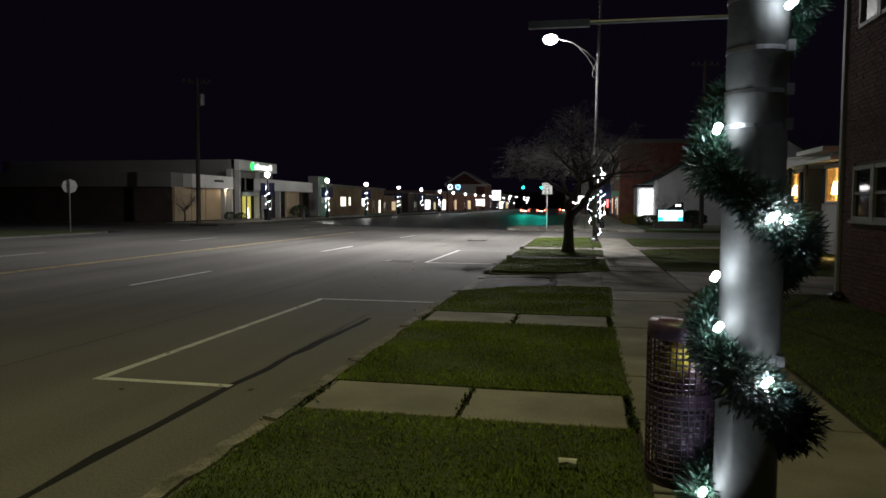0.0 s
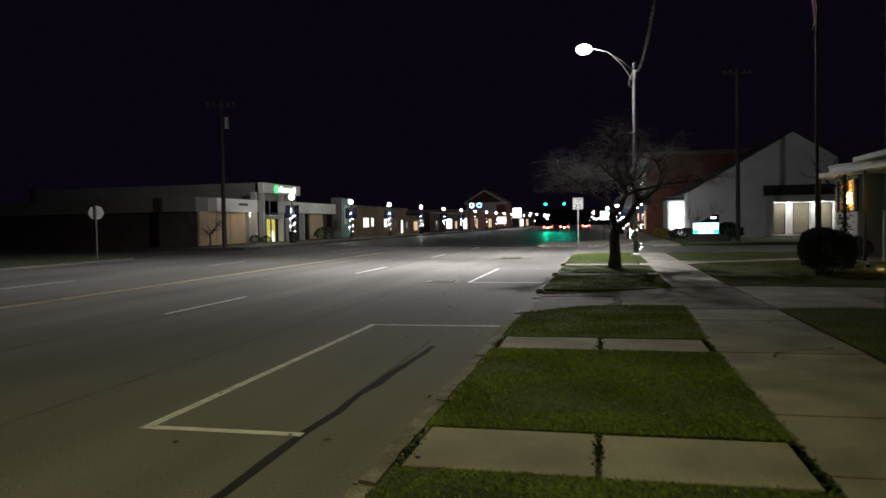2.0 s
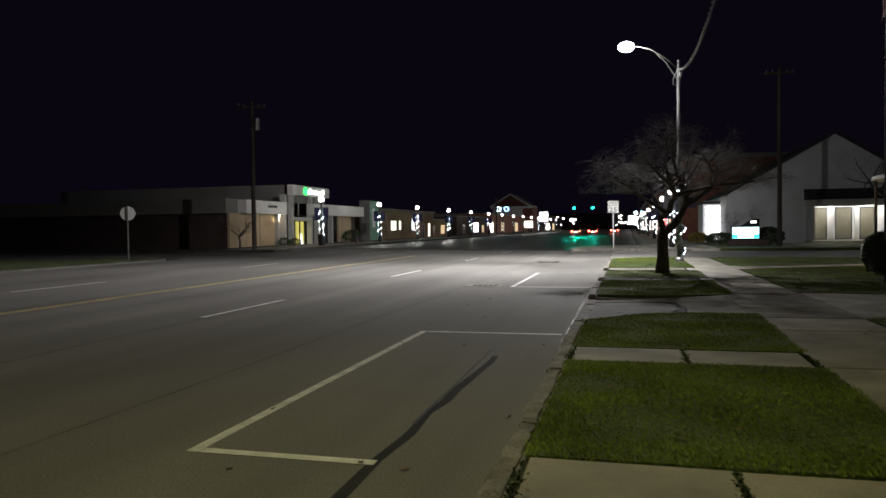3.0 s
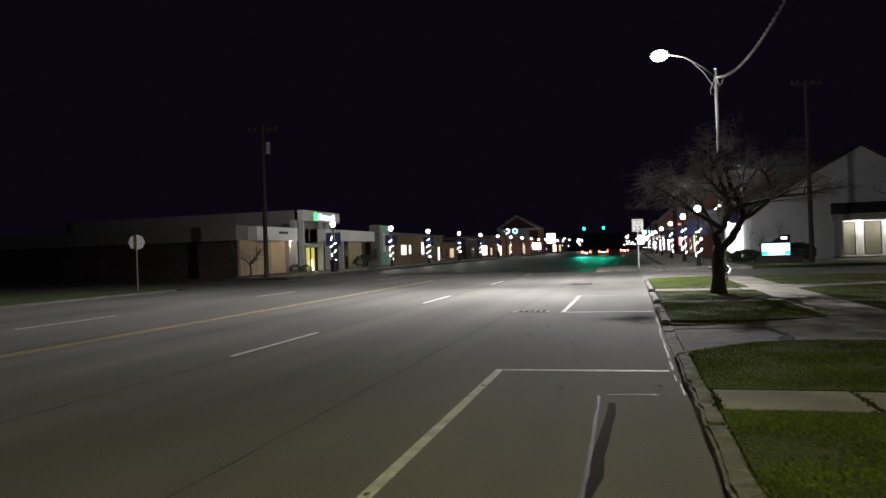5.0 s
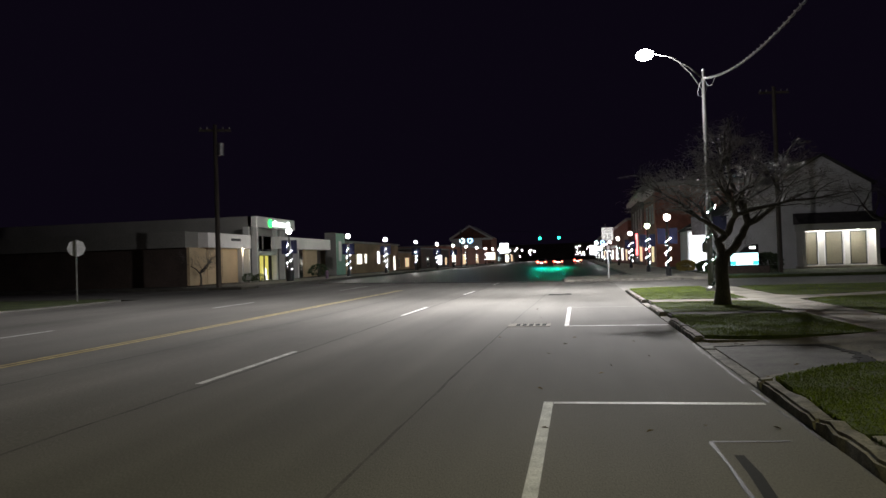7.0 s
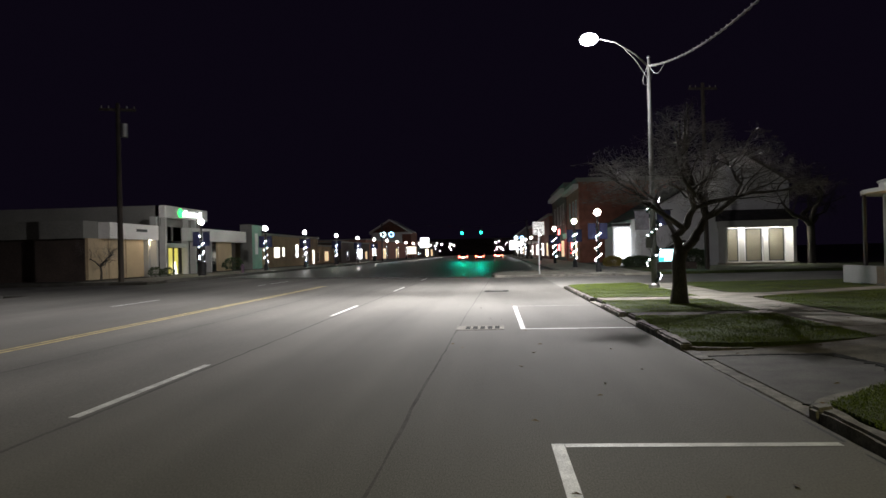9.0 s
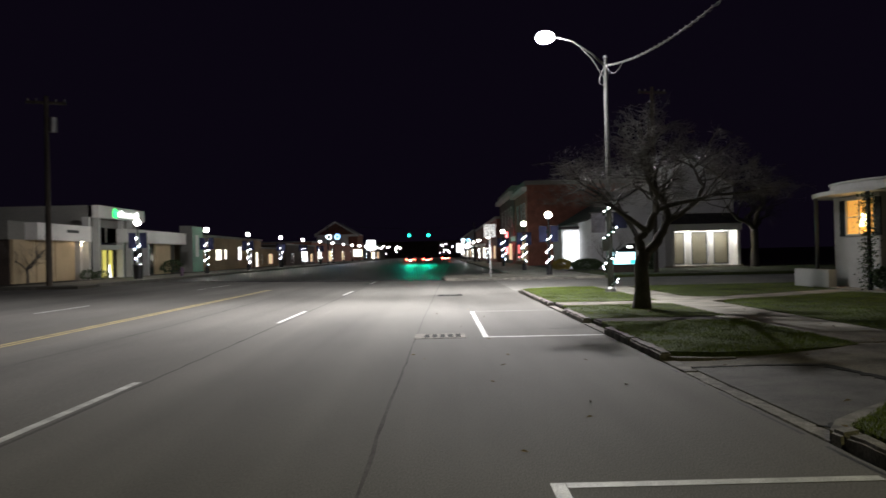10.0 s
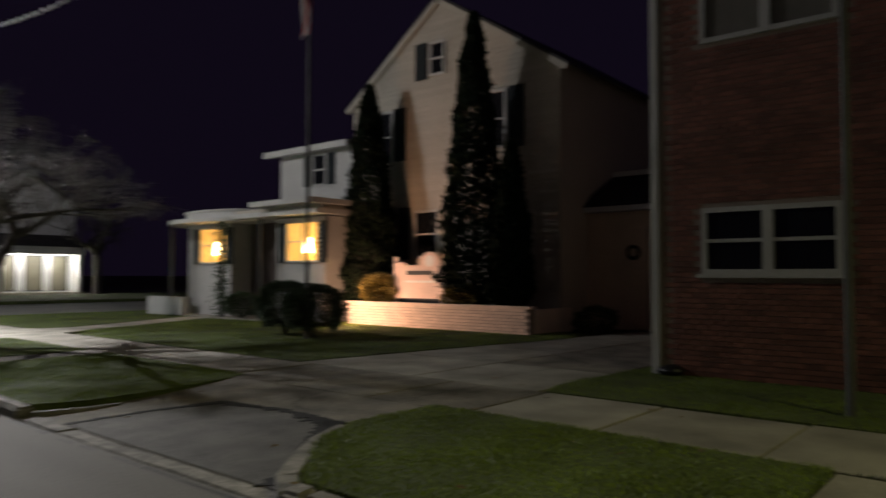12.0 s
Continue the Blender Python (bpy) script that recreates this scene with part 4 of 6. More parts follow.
def limp_flag(parent, material, k0, k1, label):
    bm = bmesh.new()
    rows = []
    for i in range(13):
        z = 9.15 - i * 0.14
        row = []
        for k in range(k0, k1 + 1):
            u = k / 12
            spread = 0.26 + 0.10 * math.sin(i * 0.5)
            row.append(bm.verts.new((0.02 - u * spread * 0.35, -0.05 + u * spread * 0.75 + 0.10 * math.sin(u * 11 + i * 0.35) * (0.4 + u), z - u * 0.45 + 0.03 * math.sin(u * 9))))
        rows.append(row)
    for a, b in zip(rows, rows[1:]):
        for k in range(len(a) - 1):
            bm.faces.new((a[k], a[k + 1], b[k + 1], b[k]))
    bmesh.ops.solidify(bm, geom=bm.faces[:], thickness=0.006)
    return part("flag_stripe", bm, material, parent, label)


for k in range(0, 12, 2):
    limp_flag(fp, "flagred", k, k + 1, "dull red stripe")
    limp_flag(fp, "flagwhite" if k > 3 else "flagblue", k + 1, k + 2, "pale stripe" if k > 3 else "navy field")
p2 = thing("slim_pole", "plain slim grey pole on the lawn", "pole", (7.92, -1.55, 0.12))
part("shaft", tube([(0, 0, 0), (0, 0, 5.0)], [0.05, 0.042], 10), "darkpole", p2)
part("bracket", box(-0.14, -0.04, 4.8, -0.03, 0.04, 5.0, bevel=0.01), "darkpole", p2)
debris = thing("black_bag", "small dark bundle lying at the brick corner", "bag", (9.75, 1.15, 0.13))
part("bundle", ball((0, 0, 0.07), 0.13, None, 12, 8, (1.2, 1.6, 0.7)), "black", debris)

# white building beyond the side street
WY = 55.0
wb = thing("white_gabled_building", "large white building with an asymmetric gable and lit entry", "building")
gpoly = [(11.8, 0.1), (23.9, 0.1), (23.9, 6.9), (20.3, 9.25), (11.8, 4.3)]
part("wall", plate_y(gpoly, WY, WY + 16), "whitewall", wb)
for k in range(12):
    xx = 12.3 + k
    part("seam", box(xx, WY - 0.012, 0.2, xx + 0.02, WY, min(4.4 + (xx - 11.8) * 0.58, 9.0 if xx < 20.3 else 6.9 + (23.9 - xx) * 0.65) - 0.1), "whitewall", wb)
bm = bmesh.new()
for (xa, za), (xb, zb) in (((11.5, 4.2), (20.3, 9.32)), ((20.3, 9.32), (24.2, 6.78))):
    plate_y([(xa, za), (xb, zb), (xb, zb + 0.16), (xa, za + 0.16)], WY - 0.35, WY + 16.3, bm)
part("roof", bm, "roof", wb)
part("entry_side", box(18.1, WY - 1.6, 0.1, 18.35, WY, 3.7), "white", wb, "white entry side wall")
part("entry_side", box(23.5, WY - 1.6, 0.1, 23.75, WY, 3.7), "white", wb, "white entry side wall")
part("entry_beam", box(18.0, WY - 1.7, 3.15, 23.85, WY, 3.7), "white", wb)
bm = bmesh.new()
plate_x([(WY - 1.9, 3.72), (WY, 3.72), (WY, 4.65)], 17.9, 23.95, bm)
part("entry_roof", bm, "roof", wb, "dark pent roof over the entry")
part("entry_step", box(18.0, WY - 2.0, 0.1, 23.8, WY, 0.3), "concrete", wb)
for a, b in ((18.75, 19.6), (20.35, 21.5), (22.2, 23.3)):
    w = window_y(wb, WY - 0.02, a, b, 0.45, 3.0, "shutter", "olive", False, "entry_panel")
for a in (19.8, 21.75):
    pl = part("pilaster", box(a - 0.02, WY - 0.1, 0.35, a + 0.34, WY - 0.02, 3.1), "white", wb, "white ribbed pilaster")
    for i in range(16):
        part("rib", box(a - 0.03, WY - 0.14, 0.4 + i * 0.165, a + 0.35, WY - 0.1, 0.52 + i * 0.165), "white", pl)
for xx in (19.6, 22.3):
    part("entry_lamp", box(xx - 0.1, WY - 1.5, 3.1, xx + 0.1, WY - 1.3, 3.15), "brightwhite", wb)
part("lit_sidelight", box(10.5, WY + 5.0, 0.4, 12.3, WY + 5.2, 3.5), "brightwhite", wb, "brightly lit white glazed bay")
for k in range(4):
    part("bay_bar", box(10.5 + k * 0.58, WY + 4.94, 0.4, 10.56 + k * 0.58, WY + 5.0, 3.5), "white", wb)
part("bay_bar", box(10.5, WY + 4.95, 2.5, 12.3, WY + 5.0, 2.56), "white", wb)
part("bay_wall", box(10.3, WY + 5.2, 0.1, 12.5, WY + 10, 4.0), "whitewall", wb)
part("bay_roof", box(10.1, WY + 4.7, 3.7, 12.5, WY + 10, 3.95), "roof", wb)
es = thing("message_sign", "low lit message board sign in a dark frame", "sign", (11.65, 44.2, 0.15))
part("base", box(-1.2, -0.3, 0, 1.6, 0.3, 0.5), "darkbrick", es)
part("frame", box(-0.98, -0.22, 0.46, 0.98, 0.22, 1.48, bevel=0.02), "black", es)
part("screen", box(-0.9, -0.235, 0.58, 0.9, -0.22, 1.40), "screen", es, "white glowing message board")
for xa, xb in ((-0.9, -0.55), (0.55, 0.9)):
    part("text_bar", box(xa, -0.245, 0.60, xb, -0.236, 0.85), "screenteal", es)
part("header", plate_y([(-0.3, 1.48), (0.95, 1.48), (0.95, 2.0), (0.5, 1.98)], -0.15, 0.15), "black", es)
part("text_bar", box(0.35, -0.16, 1.68, 0.75, -0.15, 1.84), "logowhite", es)
shrub(9.3, 54.5, 0.15, 0.8, 0.6, 0.9, 21, "goldshrub", "clipped golden hedge beside the lit bay", 3000, 0.14)
shrub(10.9, 52.3, 0.15, 1.3, 0.8, 0.9, 22, "shrub", "dark low hedge beside the message sign", 4000, 0.15)
shrub(13.5, 45.6, 0.15, 1.1, 0.7, 1.4, 23, "shrub", "dark clipped hedge behind the message sign", 4000, 0.15)


def utility_pole(x, y, z, h, turn, drum=True):
    t = thing("utility_pole", "dark wooden utility pole with crossarm", "pole", (x, y, z), turn)
    part("pole", tube([(0, 0, -0.1), (0, 0, h)], [0.17, 0.12], 10), "wood", t)
    part("crossarm", box(-1.0, -0.06, h - 0.45, 1.0, 0.06, h - 0.3), "wood", t)
    for k in (-0.9, -0.5, 0.5, 0.9):
        part("insulator", tube([(k, 0, h - 0.3), (k, 0, h - 0.15)], 0.04, 8), "greyconc", t)
    if drum:
        part("transformer", tube([(0.32, 0, h - 2.0), (0.32, 0, h - 1.2)], 0.22, 12), "steel", t, "grey drum transformer")
    return t


utility_pole(-22.5, 34.7, LZ - 0.05, 10.6, 20)
utility_pole(13.8, 43.4, 0.12, 12.6, 10, False)

# bank across the road
bank = thing("bank_building", "low modern bank with white fascias and tall glazed entrance", "building")
FX = -27.0
part("wall", box(-52, 38.85, 0.2, FX - 0.2, 49.5, 3.2), "darkbrick", bank, "dark brown brick side wall")
part("wall", box(-52, 53.3, 0.2, FX - 0.3, 66.5, 3.2), "darkbrick", bank, "dark brown brick side wall")
part("wall", box(-52, 49.5, 0.2, FX - 1.7, 53.3, 3.2), "darkbrick", bank, "dark brown brick back wall")
part("lobby_floor", box(FX - 1.7, 49.5, 0.2, FX, 53.3, 0.45), "concrete", bank)
part("upper_band", box(-52.2, 38.6, 3.2, FX - 0.1, 66.6, 4.35), "greyconc", bank)
part("tall_block", box(-52, 49.0, 4.35, FX, 57.4, 6.0), "greyconc", bank, "pale concrete entrance block")
part("tall_fascia", box(FX - 0.3, 49.0, 5.05, FX + 0.5, 57.4, 6.0), "fascia", bank)
part("fascia", box(FX - 0.2, 40.4, 3.2, FX + 0.7, 47.4, 4.3), "fascia", bank)
part("fascia", box(FX - 0.2, 53.3, 3.25, FX + 0.7, 67.0, 4.35), "fascia", bank)
part("text_bar", box(FX + 0.70, 44.0, 3.75, FX + 0.715, 45.6, 3.95), "signblack", bank)
for a, b in ((38.95, 41.4), (41.5, 43.7), (43.8, 46.4)):
    part("tan_panel", box(FX - 0.2, a, 0.45, FX, b, 3.2), "tan", bank)
part("tan_panel", box(FX - 0.2, 61.0, 0.45, FX, 64.6, 3.25), "tan", bank)
for a, b in ((46.6, 47.6), (48.2, 49.2), (55.2, 56.8), (57.2, 58.2), (58.8, 60.8)):
    part("window", box(FX - 0.3, a, 0.5, FX - 0.1, b, 3.25), "glass", bank)
for a in (46.45, 47.75, 49.3, 53.35, 55.0, 58.4):
    part("fin", box(FX - 0.15, a, 0.4, FX + 0.35, a + 0.3, 5.05 if 47.5 < a < 55.5 else 3.25), "white", bank, "white vertical fin")
for a, b in ((49.7, 51.3), (51.6, 53.2)):
    part("window", box(FX - 0.3, a, 3.0, FX - 0.1, b, 5.05), "glass", bank)
part("transom", box(FX - 0.2, 49.5, 2.65, FX + 0.3, 53.3, 3.0), "white", bank)
part("lobby", box(FX - 0.5, 49.6, 0.46, FX - 0.42, 53.2, 2.62), "lobby", bank, "yellow-green lit lobby wall")
for a in (49.6, 50.7, 51.8, 52.9):
    part("door_frame", box(FX - 0.25, a, 0.45, FX - 0.15, a + 0.12, 2.65), "shutter", bank)
part("lit_tree", tube([(FX - 0.33, 52.4, 0.46), (FX - 0.33, 52.4, 1.5)], [0.17, 0.03], 8), "brightwhite", bank, "small lit tree inside the entrance")
part("soffit_lamp", box(FX + 0.1, 46.5, 3.14, FX + 0.4, 46.8, 3.2), "brightwhite", bank)
part("logo_disc", tube([(FX + 0.5, 51.75, 5.50), (FX + 0.58, 51.75, 5.50)], 0.36, 16), "logogreen", bank)
bk = random.Random(6)
yy = 52.25
while yy < 56.0:
    w = bk.uniform(0.22, 0.42)
    part("letter_bar", box(FX + 0.5, yy, 5.27, FX + 0.58, min(yy + w, 56.1), 5.62 + (0.16 if bk.random() < 0.4 else 0)), "logowhite", bank)
    yy += w + 0.07
shrub(-26.0, 46.2, LZ, 0.5, 0.6, 0.7, 41, "shrub", "small dark shrub at the bank wall", 500, 0.12)
shrub(-26.0, 62.2, LZ, 0.9, 1.6, 1.3, 42, "shrub", "loose dark shrub at the bank wall", 900, 0.16)
shrub(-26.0, 48.3, LZ, 0.5, 0.8, 0.6, 43, "shrub", "small dark shrub at the bank wall", 500, 0.12)

mono = thing("monument_sign", "tall green slab sign with a pale strip", "sign", (-27.0, 70.3, LZ))
part("slab", box(-0.9, -0.4, 0, 0.3, 2.9, 4.8), "green", mono)
part("edge", box(-0.95, -0.5, 0, 0.34, -0.4, 4.85), "greyconc", mono)
part("strip", box(0.3, 0.6, 1.6, 0.33, 1.5, 3.9), "fascia", mono)
hyd = thing("fire_hydrant", "dark red fire hydrant on the pavement", "hydrant", (-21.6, 52.6, LZ))
part("barrel", tube([(0, 0, 0), (0, 0, 0.55), (0, 0, 0.62), (0, 0, 0.75)], [0.13, 0.12, 0.14, 0.04], 10), "maroon", hyd)
part("outlet", tube([(-0.2, 0, 0.45), (0.2, 0, 0.45)], 0.06, 8), "maroon", hyd)
stop = thing("stop_sign", "octagonal stop sign seen from its bare back", "sign", (-22.5, 21.3, 0.28), 30)
part("post", box(-0.03, -0.03, 0, 0.03, 0.03, 2.9), "steel", stop)
part("plate", tube([(0, 0.04, 2.5), (0, 0.045, 2.5)], 0.40, 8), "signback", stop)


def shop(y0, y1, h, x, depth, side, wall, label, windows, roofline=0.25, name="shop_building"):
    """A shop front along the street; windows: y, width, z0, z1, material."""
    t = thing(name, label, "building")
    xb = x + side * depth
    part("wall", box(min(x, xb), y0, 0.1, max(x, xb), y1, h), wall, t)
    part("cornice", box(min(x - side * 0.25, xb), y0 - 0.1, h, max(x - side * 0.25, xb), y1 + 0.1, h + roofline), "greyconc", t)
    for yy, w, z0, z1, m in windows:
        window_x(t, x, yy, yy + w, z0, z1, -side, "shutter" if m != "glass" else "white", m, m == "glass")
    return t


L, RGT = -1, 1
shop(77, 104, 4.3, -28, 16, L, "tanwall", "low tan brick shop with lit windows", [(81.7, 2.4, 1.6, 2.9, "shopwin"), (85.2, 1.1, 1.7, 2.9, "shopwin"), (91.5, 1.3, 1.6, 3.3, "brightwhite"), (97.2, 1.0, 0.5, 2.5, "glass"), (100.6, 1.3, 0.5, 2.6, "shopwin")])
shop(105, 120, 3.2, -29, 14, L, "tanwall", "low tan shop with a dim window", [(107, 1.6, 0.8, 2.2, "glass"), (112.5, 3.0, 0.8, 2.4, "dimwin")])
shop(121, 150, 4.0, -28, 14, L, "darkbrick", "low dark shop with one bright window", [(126, 2, 0.8, 2.4, "glass"), (136, 5.5, 0.9, 2.9, "brightwhite"), (145, 2.5, 0.8, 2.4, "dimwin")])
gb = thing("gabled_shop", "brick shop with a white trimmed gable", "building")
GY = 232
part("wall", box(-41.5, GY + 0.3, 0.1, -28.2, GY + 18, 9.0), "brick", gb)
part("front_wall", box(-41.4, GY, 0.1, -31.2, GY + 0.3, 9.0), "fascia", gb, "pale front wall")
part("gable", plate_y([(-41.2, 9.0), (-29.4, 9.0), (-35.3, 12.8)], GY + 0.1, GY + 18), "brick", gb)
bm = bmesh.new()
for (xa, za), (xb, zb) in (((-42.2, 8.7), (-35.3, 12.9)), ((-35.3, 12.9), (-28.4, 8.7))):
    plate_y([(xa, za), (xb, zb), (xb, zb + 0.5), (xa, za + 0.5)], GY - 0.6, GY + 18.5, bm)
part("verge", bm, "fascia", gb)
part("entablature", box(-42, GY - 0.4, 8.3, -27.6, GY, 9.0), "fascia", gb)
shop(152, 229, 5.0, -29, 14, L, "brick", "low brick shop row", [(160, 5, 0.6, 3.2, "shopwin"), (176, 5, 0.6, 3.2, "dimwin"), (200, 6, 0.6, 3.2, "dimwin")])
shop(254, 320, 6.0, -26, 14, L, "darkbrick", "distant dark brick shop row", [(257, 8, 0.6, 3.2, "shopwin"), (262, 8, 0.6, 3.2, "shopwin"), (280, 9, 0.6, 3.2, "dimwin")])
b1 = shop(79, 93, 9.6, 9.5, 16, RGT, "brick", "three-storey red brick shop building", [(81, 3.5, 0.7, 3.0, "dimwin"), (87, 3.5, 0.7, 3.0, "glass"), (81, 1.2, 5.4, 7.6, "glass"), (84, 1.2, 5.4, 7.6, "glass"), (88, 1.2, 5.4, 7.6, "glass")], 0.5)
part("cornice_bracket", box(8.9, 78.9, 8.9, 9.5, 93, 9.4), "fascia", b1)
part("awning", prism([(8.2, 80), (9.5, 80), (9.5, 86), (8.2, 86)], 3.1, 3.7), "green", b1)
b2 = shop(94, 117, 10.4, 9.5, 16, RGT, "darkbrick", "tall brick shop building with a bracketed cornice", [(97, 5, 0.7, 3.0, "dimwin"), (105, 5, 0.7, 3.0, "glass"), (97, 1.4, 5.4, 8.2, "glass"), (101, 1.4, 5.4, 8.2, "glass"), (106, 1.4, 5.4, 8.2, "glass"), (111, 1.4, 5.4, 8.2, "glass")], 0.6)
part("cornice_bracket", box(8.8, 93.9, 9.6, 9.5, 117, 10.2), "fascia", b2)
part("red_sign", box(8.5, 95.0, 1.6, 8.7, 96.2, 4.6), "redneon", b2, "red lit upright sign")
b3 = shop(118, 190, 7.6, 9.0, 16, RGT, "brick", "two-storey brick shop row", [(121, 5, 0.7, 3.0, "dimwin"), (132, 6, 0.7, 3.0, "shopwin"), (150, 8, 0.7, 3.0, "shopwin"), (170, 8, 0.7, 3.0, "shopwin")], 0.4)
shop(192, 320, 8.2, 8.6, 16, RGT, "darkbrick", "distant dark brick shop row", [(196, 8, 0.7, 3.0, "shopwin"), (214, 8, 0.7, 3.0, "dimwin"), (236, 10, 0.7, 3.0, "shopwin"), (270, 10, 0.7, 3.0, "shopwin")])
marq = thing("lit_canopy", "shop canopy hung with rows of white bulbs", "canopy", (6.6, 150, 3.4))
part("roof", box(-1.0, 0, 0, 2.4, 26, 0.4), "fascia", marq)
bm = bmesh.new()
for i in range(26):
    ball((-1.05, 0.5 + i, -0.1 + 0.25 * math.sin(i * 0.8)), 0.08, bm, 6, 4)
part("bulbs", bm, "led", marq)
for nm, x, y, z0, z1, w, m in (("lit_sign", -21.5, 210, 3.0, 6.0, 2.6, "brightwhite"), ("lit_sign", -21.5, 175, 1.2, 3.0, 2.2, "shopwin"), ("lit_sign", 4.6, 190, 2.0, 4.4, 1.8, "brightwhite")):
    s = thing(nm, "tall lit white street sign in the distance", "sign", (x, y, LZ if x < 0 else 0.14))
    part("pole", tube([(0, 0, 0), (0, 0, z1)], 0.08, 6), "black", s)
    part("panel", box(-w / 2, -0.15, z0, w / 2, 0.15, z1), m, s)
far_r = random.Random(77)
bm = bmesh.new()
for i in range(26):
    d = far_r.uniform(0, 1)
    xx = far_r.choice((-1, 1))
    ball((-8 + xx * far_r.uniform(7, 15), 240 + 110 * d, far_r.uniform(2.2, 6.0)), far_r.uniform(0.10, 0.2), bm, 6, 4)
tagged(link("distant_lights", bm, "globe"), "many small distant street lights at the end of the street", "lights", kind="stuff")
tagged(link("distant_block", box(-60, 380, 0, 50, 390, 9), "darkbrick"), "dark buildings closing the end of the street", "building", kind="structure")
tagged(link("distant_trees", prism([(-140, 70), (-60, 75), (-60, 80), (-140, 80)], 0, 5), "soil"), "dark mass behind the bank lot", "backdrop", kind="structure")

# ---- street lamps with globes ----


def helix(r, z0, z1, turns, n, phase=0.0):
    return [(r * math.cos(phase - math.tau * turns * i / n), r * math.sin(phase - math.tau * turns * i / n), z1 + (z0 - z1) * i / n) for i in range(n + 1)]


bmb = ball((0, 0, 0), 0.028, None, 8, 5)
me_bulb = bpy.data.meshes.new("light_bulb")
bmb.to_mesh(me_bulb)
bmb.free()
me_bulb.materials.append(M["led"])


def globe_lamp(x, y, z, glow="globe", banner=True, bulbs=11, ring=False, pot=False, seed=0):
    rng = random.Random(seed)
    t = thing("globe_street_lamp", "black lamp post with lit globe, wound with white lights", "street lamp", (x, y, z), 0, "globe lamps along the street")
    part("base", tube([(0, 0, 0), (0, 0, 0.5), (0, 0, 0.6), (0, 0, 0.7)], [0.2, 0.19, 0.13, 0.08], 10), "black", t)
    part("shaft", tube([(0, 0, 0.7), (0, 0, 3.65)], [0.075, 0.055], 10), "black", t)
    part("collar", tube([(0, 0, 3.62), (0, 0, 3.72), (0, 0, 3.8)], [0.06, 0.13, 0.15], 10), "black", t)
    part("globe", ball((0, 0, 4.03), 0.225), glow, t, "glowing white globe", True)
    if banner:
        for s in (-1, 1):
            part("banner_arm", tube([(0, 0, 3.3), (s * 0.7, 0, 3.3)], 0.015, 6), "black", t)
            part("banner", box(s * 0.12, -0.006, 2.2, s * 0.66, 0.006, 3.28), "bluebanner", t)
    pts = helix(0.13, 0.7, 3.0, 3.2, 40, rng.uniform(0, 6))
    part("garland", tube(pts, 0.05, 6), "needle", t)
    for i in range(bulbs):
        p = Vector(pts[int((i + 0.5) * 40 / bulbs)])
        k = Vector((p.x, p.y, 0)).normalized() * 0.06
        share("light_bulb", me_bulb, t, Matrix.Translation(p + k) @ Matrix.Scale(rng.uniform(0.8, 1.5), 4))
    if pot:
        part("pot", tube([(0, 0, 0), (0, 0, 0.9), (0, 0, 1.0)], [0.3, 0.36, 0.38], 14), "black", t, "dark round planter at the foot")
    if ring:
        part("ring_stem", tube([(0.2, 0, 0), (0.2, 0, 5.6)], 0.05, 6), "black", t)
        for s, m in ((-0.75, "ringlight"), (0.95, "blueneon")):
            part("ring_arm", tube([(0.2, 0, 5.3), (s, 0, 5.3)], 0.025, 5), "black", t)
            part("wreath_light", tube([(s + 0.46 * math.cos(a), -0.1, 5.3 + 0.46 * math.sin(a)) for a in [k * math.tau / 16 for k in range(17)]], 0.09, 6), m, t, "round lit wreath")
    return t


for i, yy in enumerate((46.4, 61.6, 76.0, 92.7, 108.5, 124.5, 140, 156, 172, 188, 204, 222, 240, 260)):
    globe_lamp(-22.5, yy, LZ, banner=i < 6, bulbs=14 if i < 6 else 7, ring=i == 6, pot=i in (0, 3, 5), seed=i)
for i, yy in enumerate((43.0, 57.2, 78.0, 104, 130, 152, 175, 200, 225, 250)):
    globe_lamp(6.5, yy, 0.14, glow="globegreen" if i == 1 else "globe", banner=i < 3, bulbs=20 if i < 3 else 8, ring=i == 7, seed=30 + i)

# ---- the lit street lamp by the tree, and the garlanded pole ----


def steel_lamp(x, y, z, garland_z, label, banners):
    t = thing("street_lamp", label, "street lamp", (x, y, z))
    part("foot", tube([(0, 0, 0), (0, 0, 0.12), (0, 0, 0.2)], [0.2, 0.2, 0.14], 14), "steel", t)
    part("pole", tube([(0, 0, 0), (0, 0, 4.5), (0, 0, 8.9)], [0.114, 0.100, 0.072], 20), "darkpole", t, "", True)
    part("arm", tube([(0, 0, 8.55), (-0.5, 0.02, 9.05), (-1.2, 0.06, 9.55), (-1.9, 0.1, 9.75)], [0.045, 0.04, 0.035, 0.03], 8), "darkpole", t, "", True)
    part("arm_brace", tube([(0, 0, 8.0), (-0.5, 0.02, 8.85), (-0.9, 0.04, 9.28)], 0.02, 6), "darkpole", t)
    part("cap", ball((0, 0, 8.9), 0.08), "steel", t)
    return t


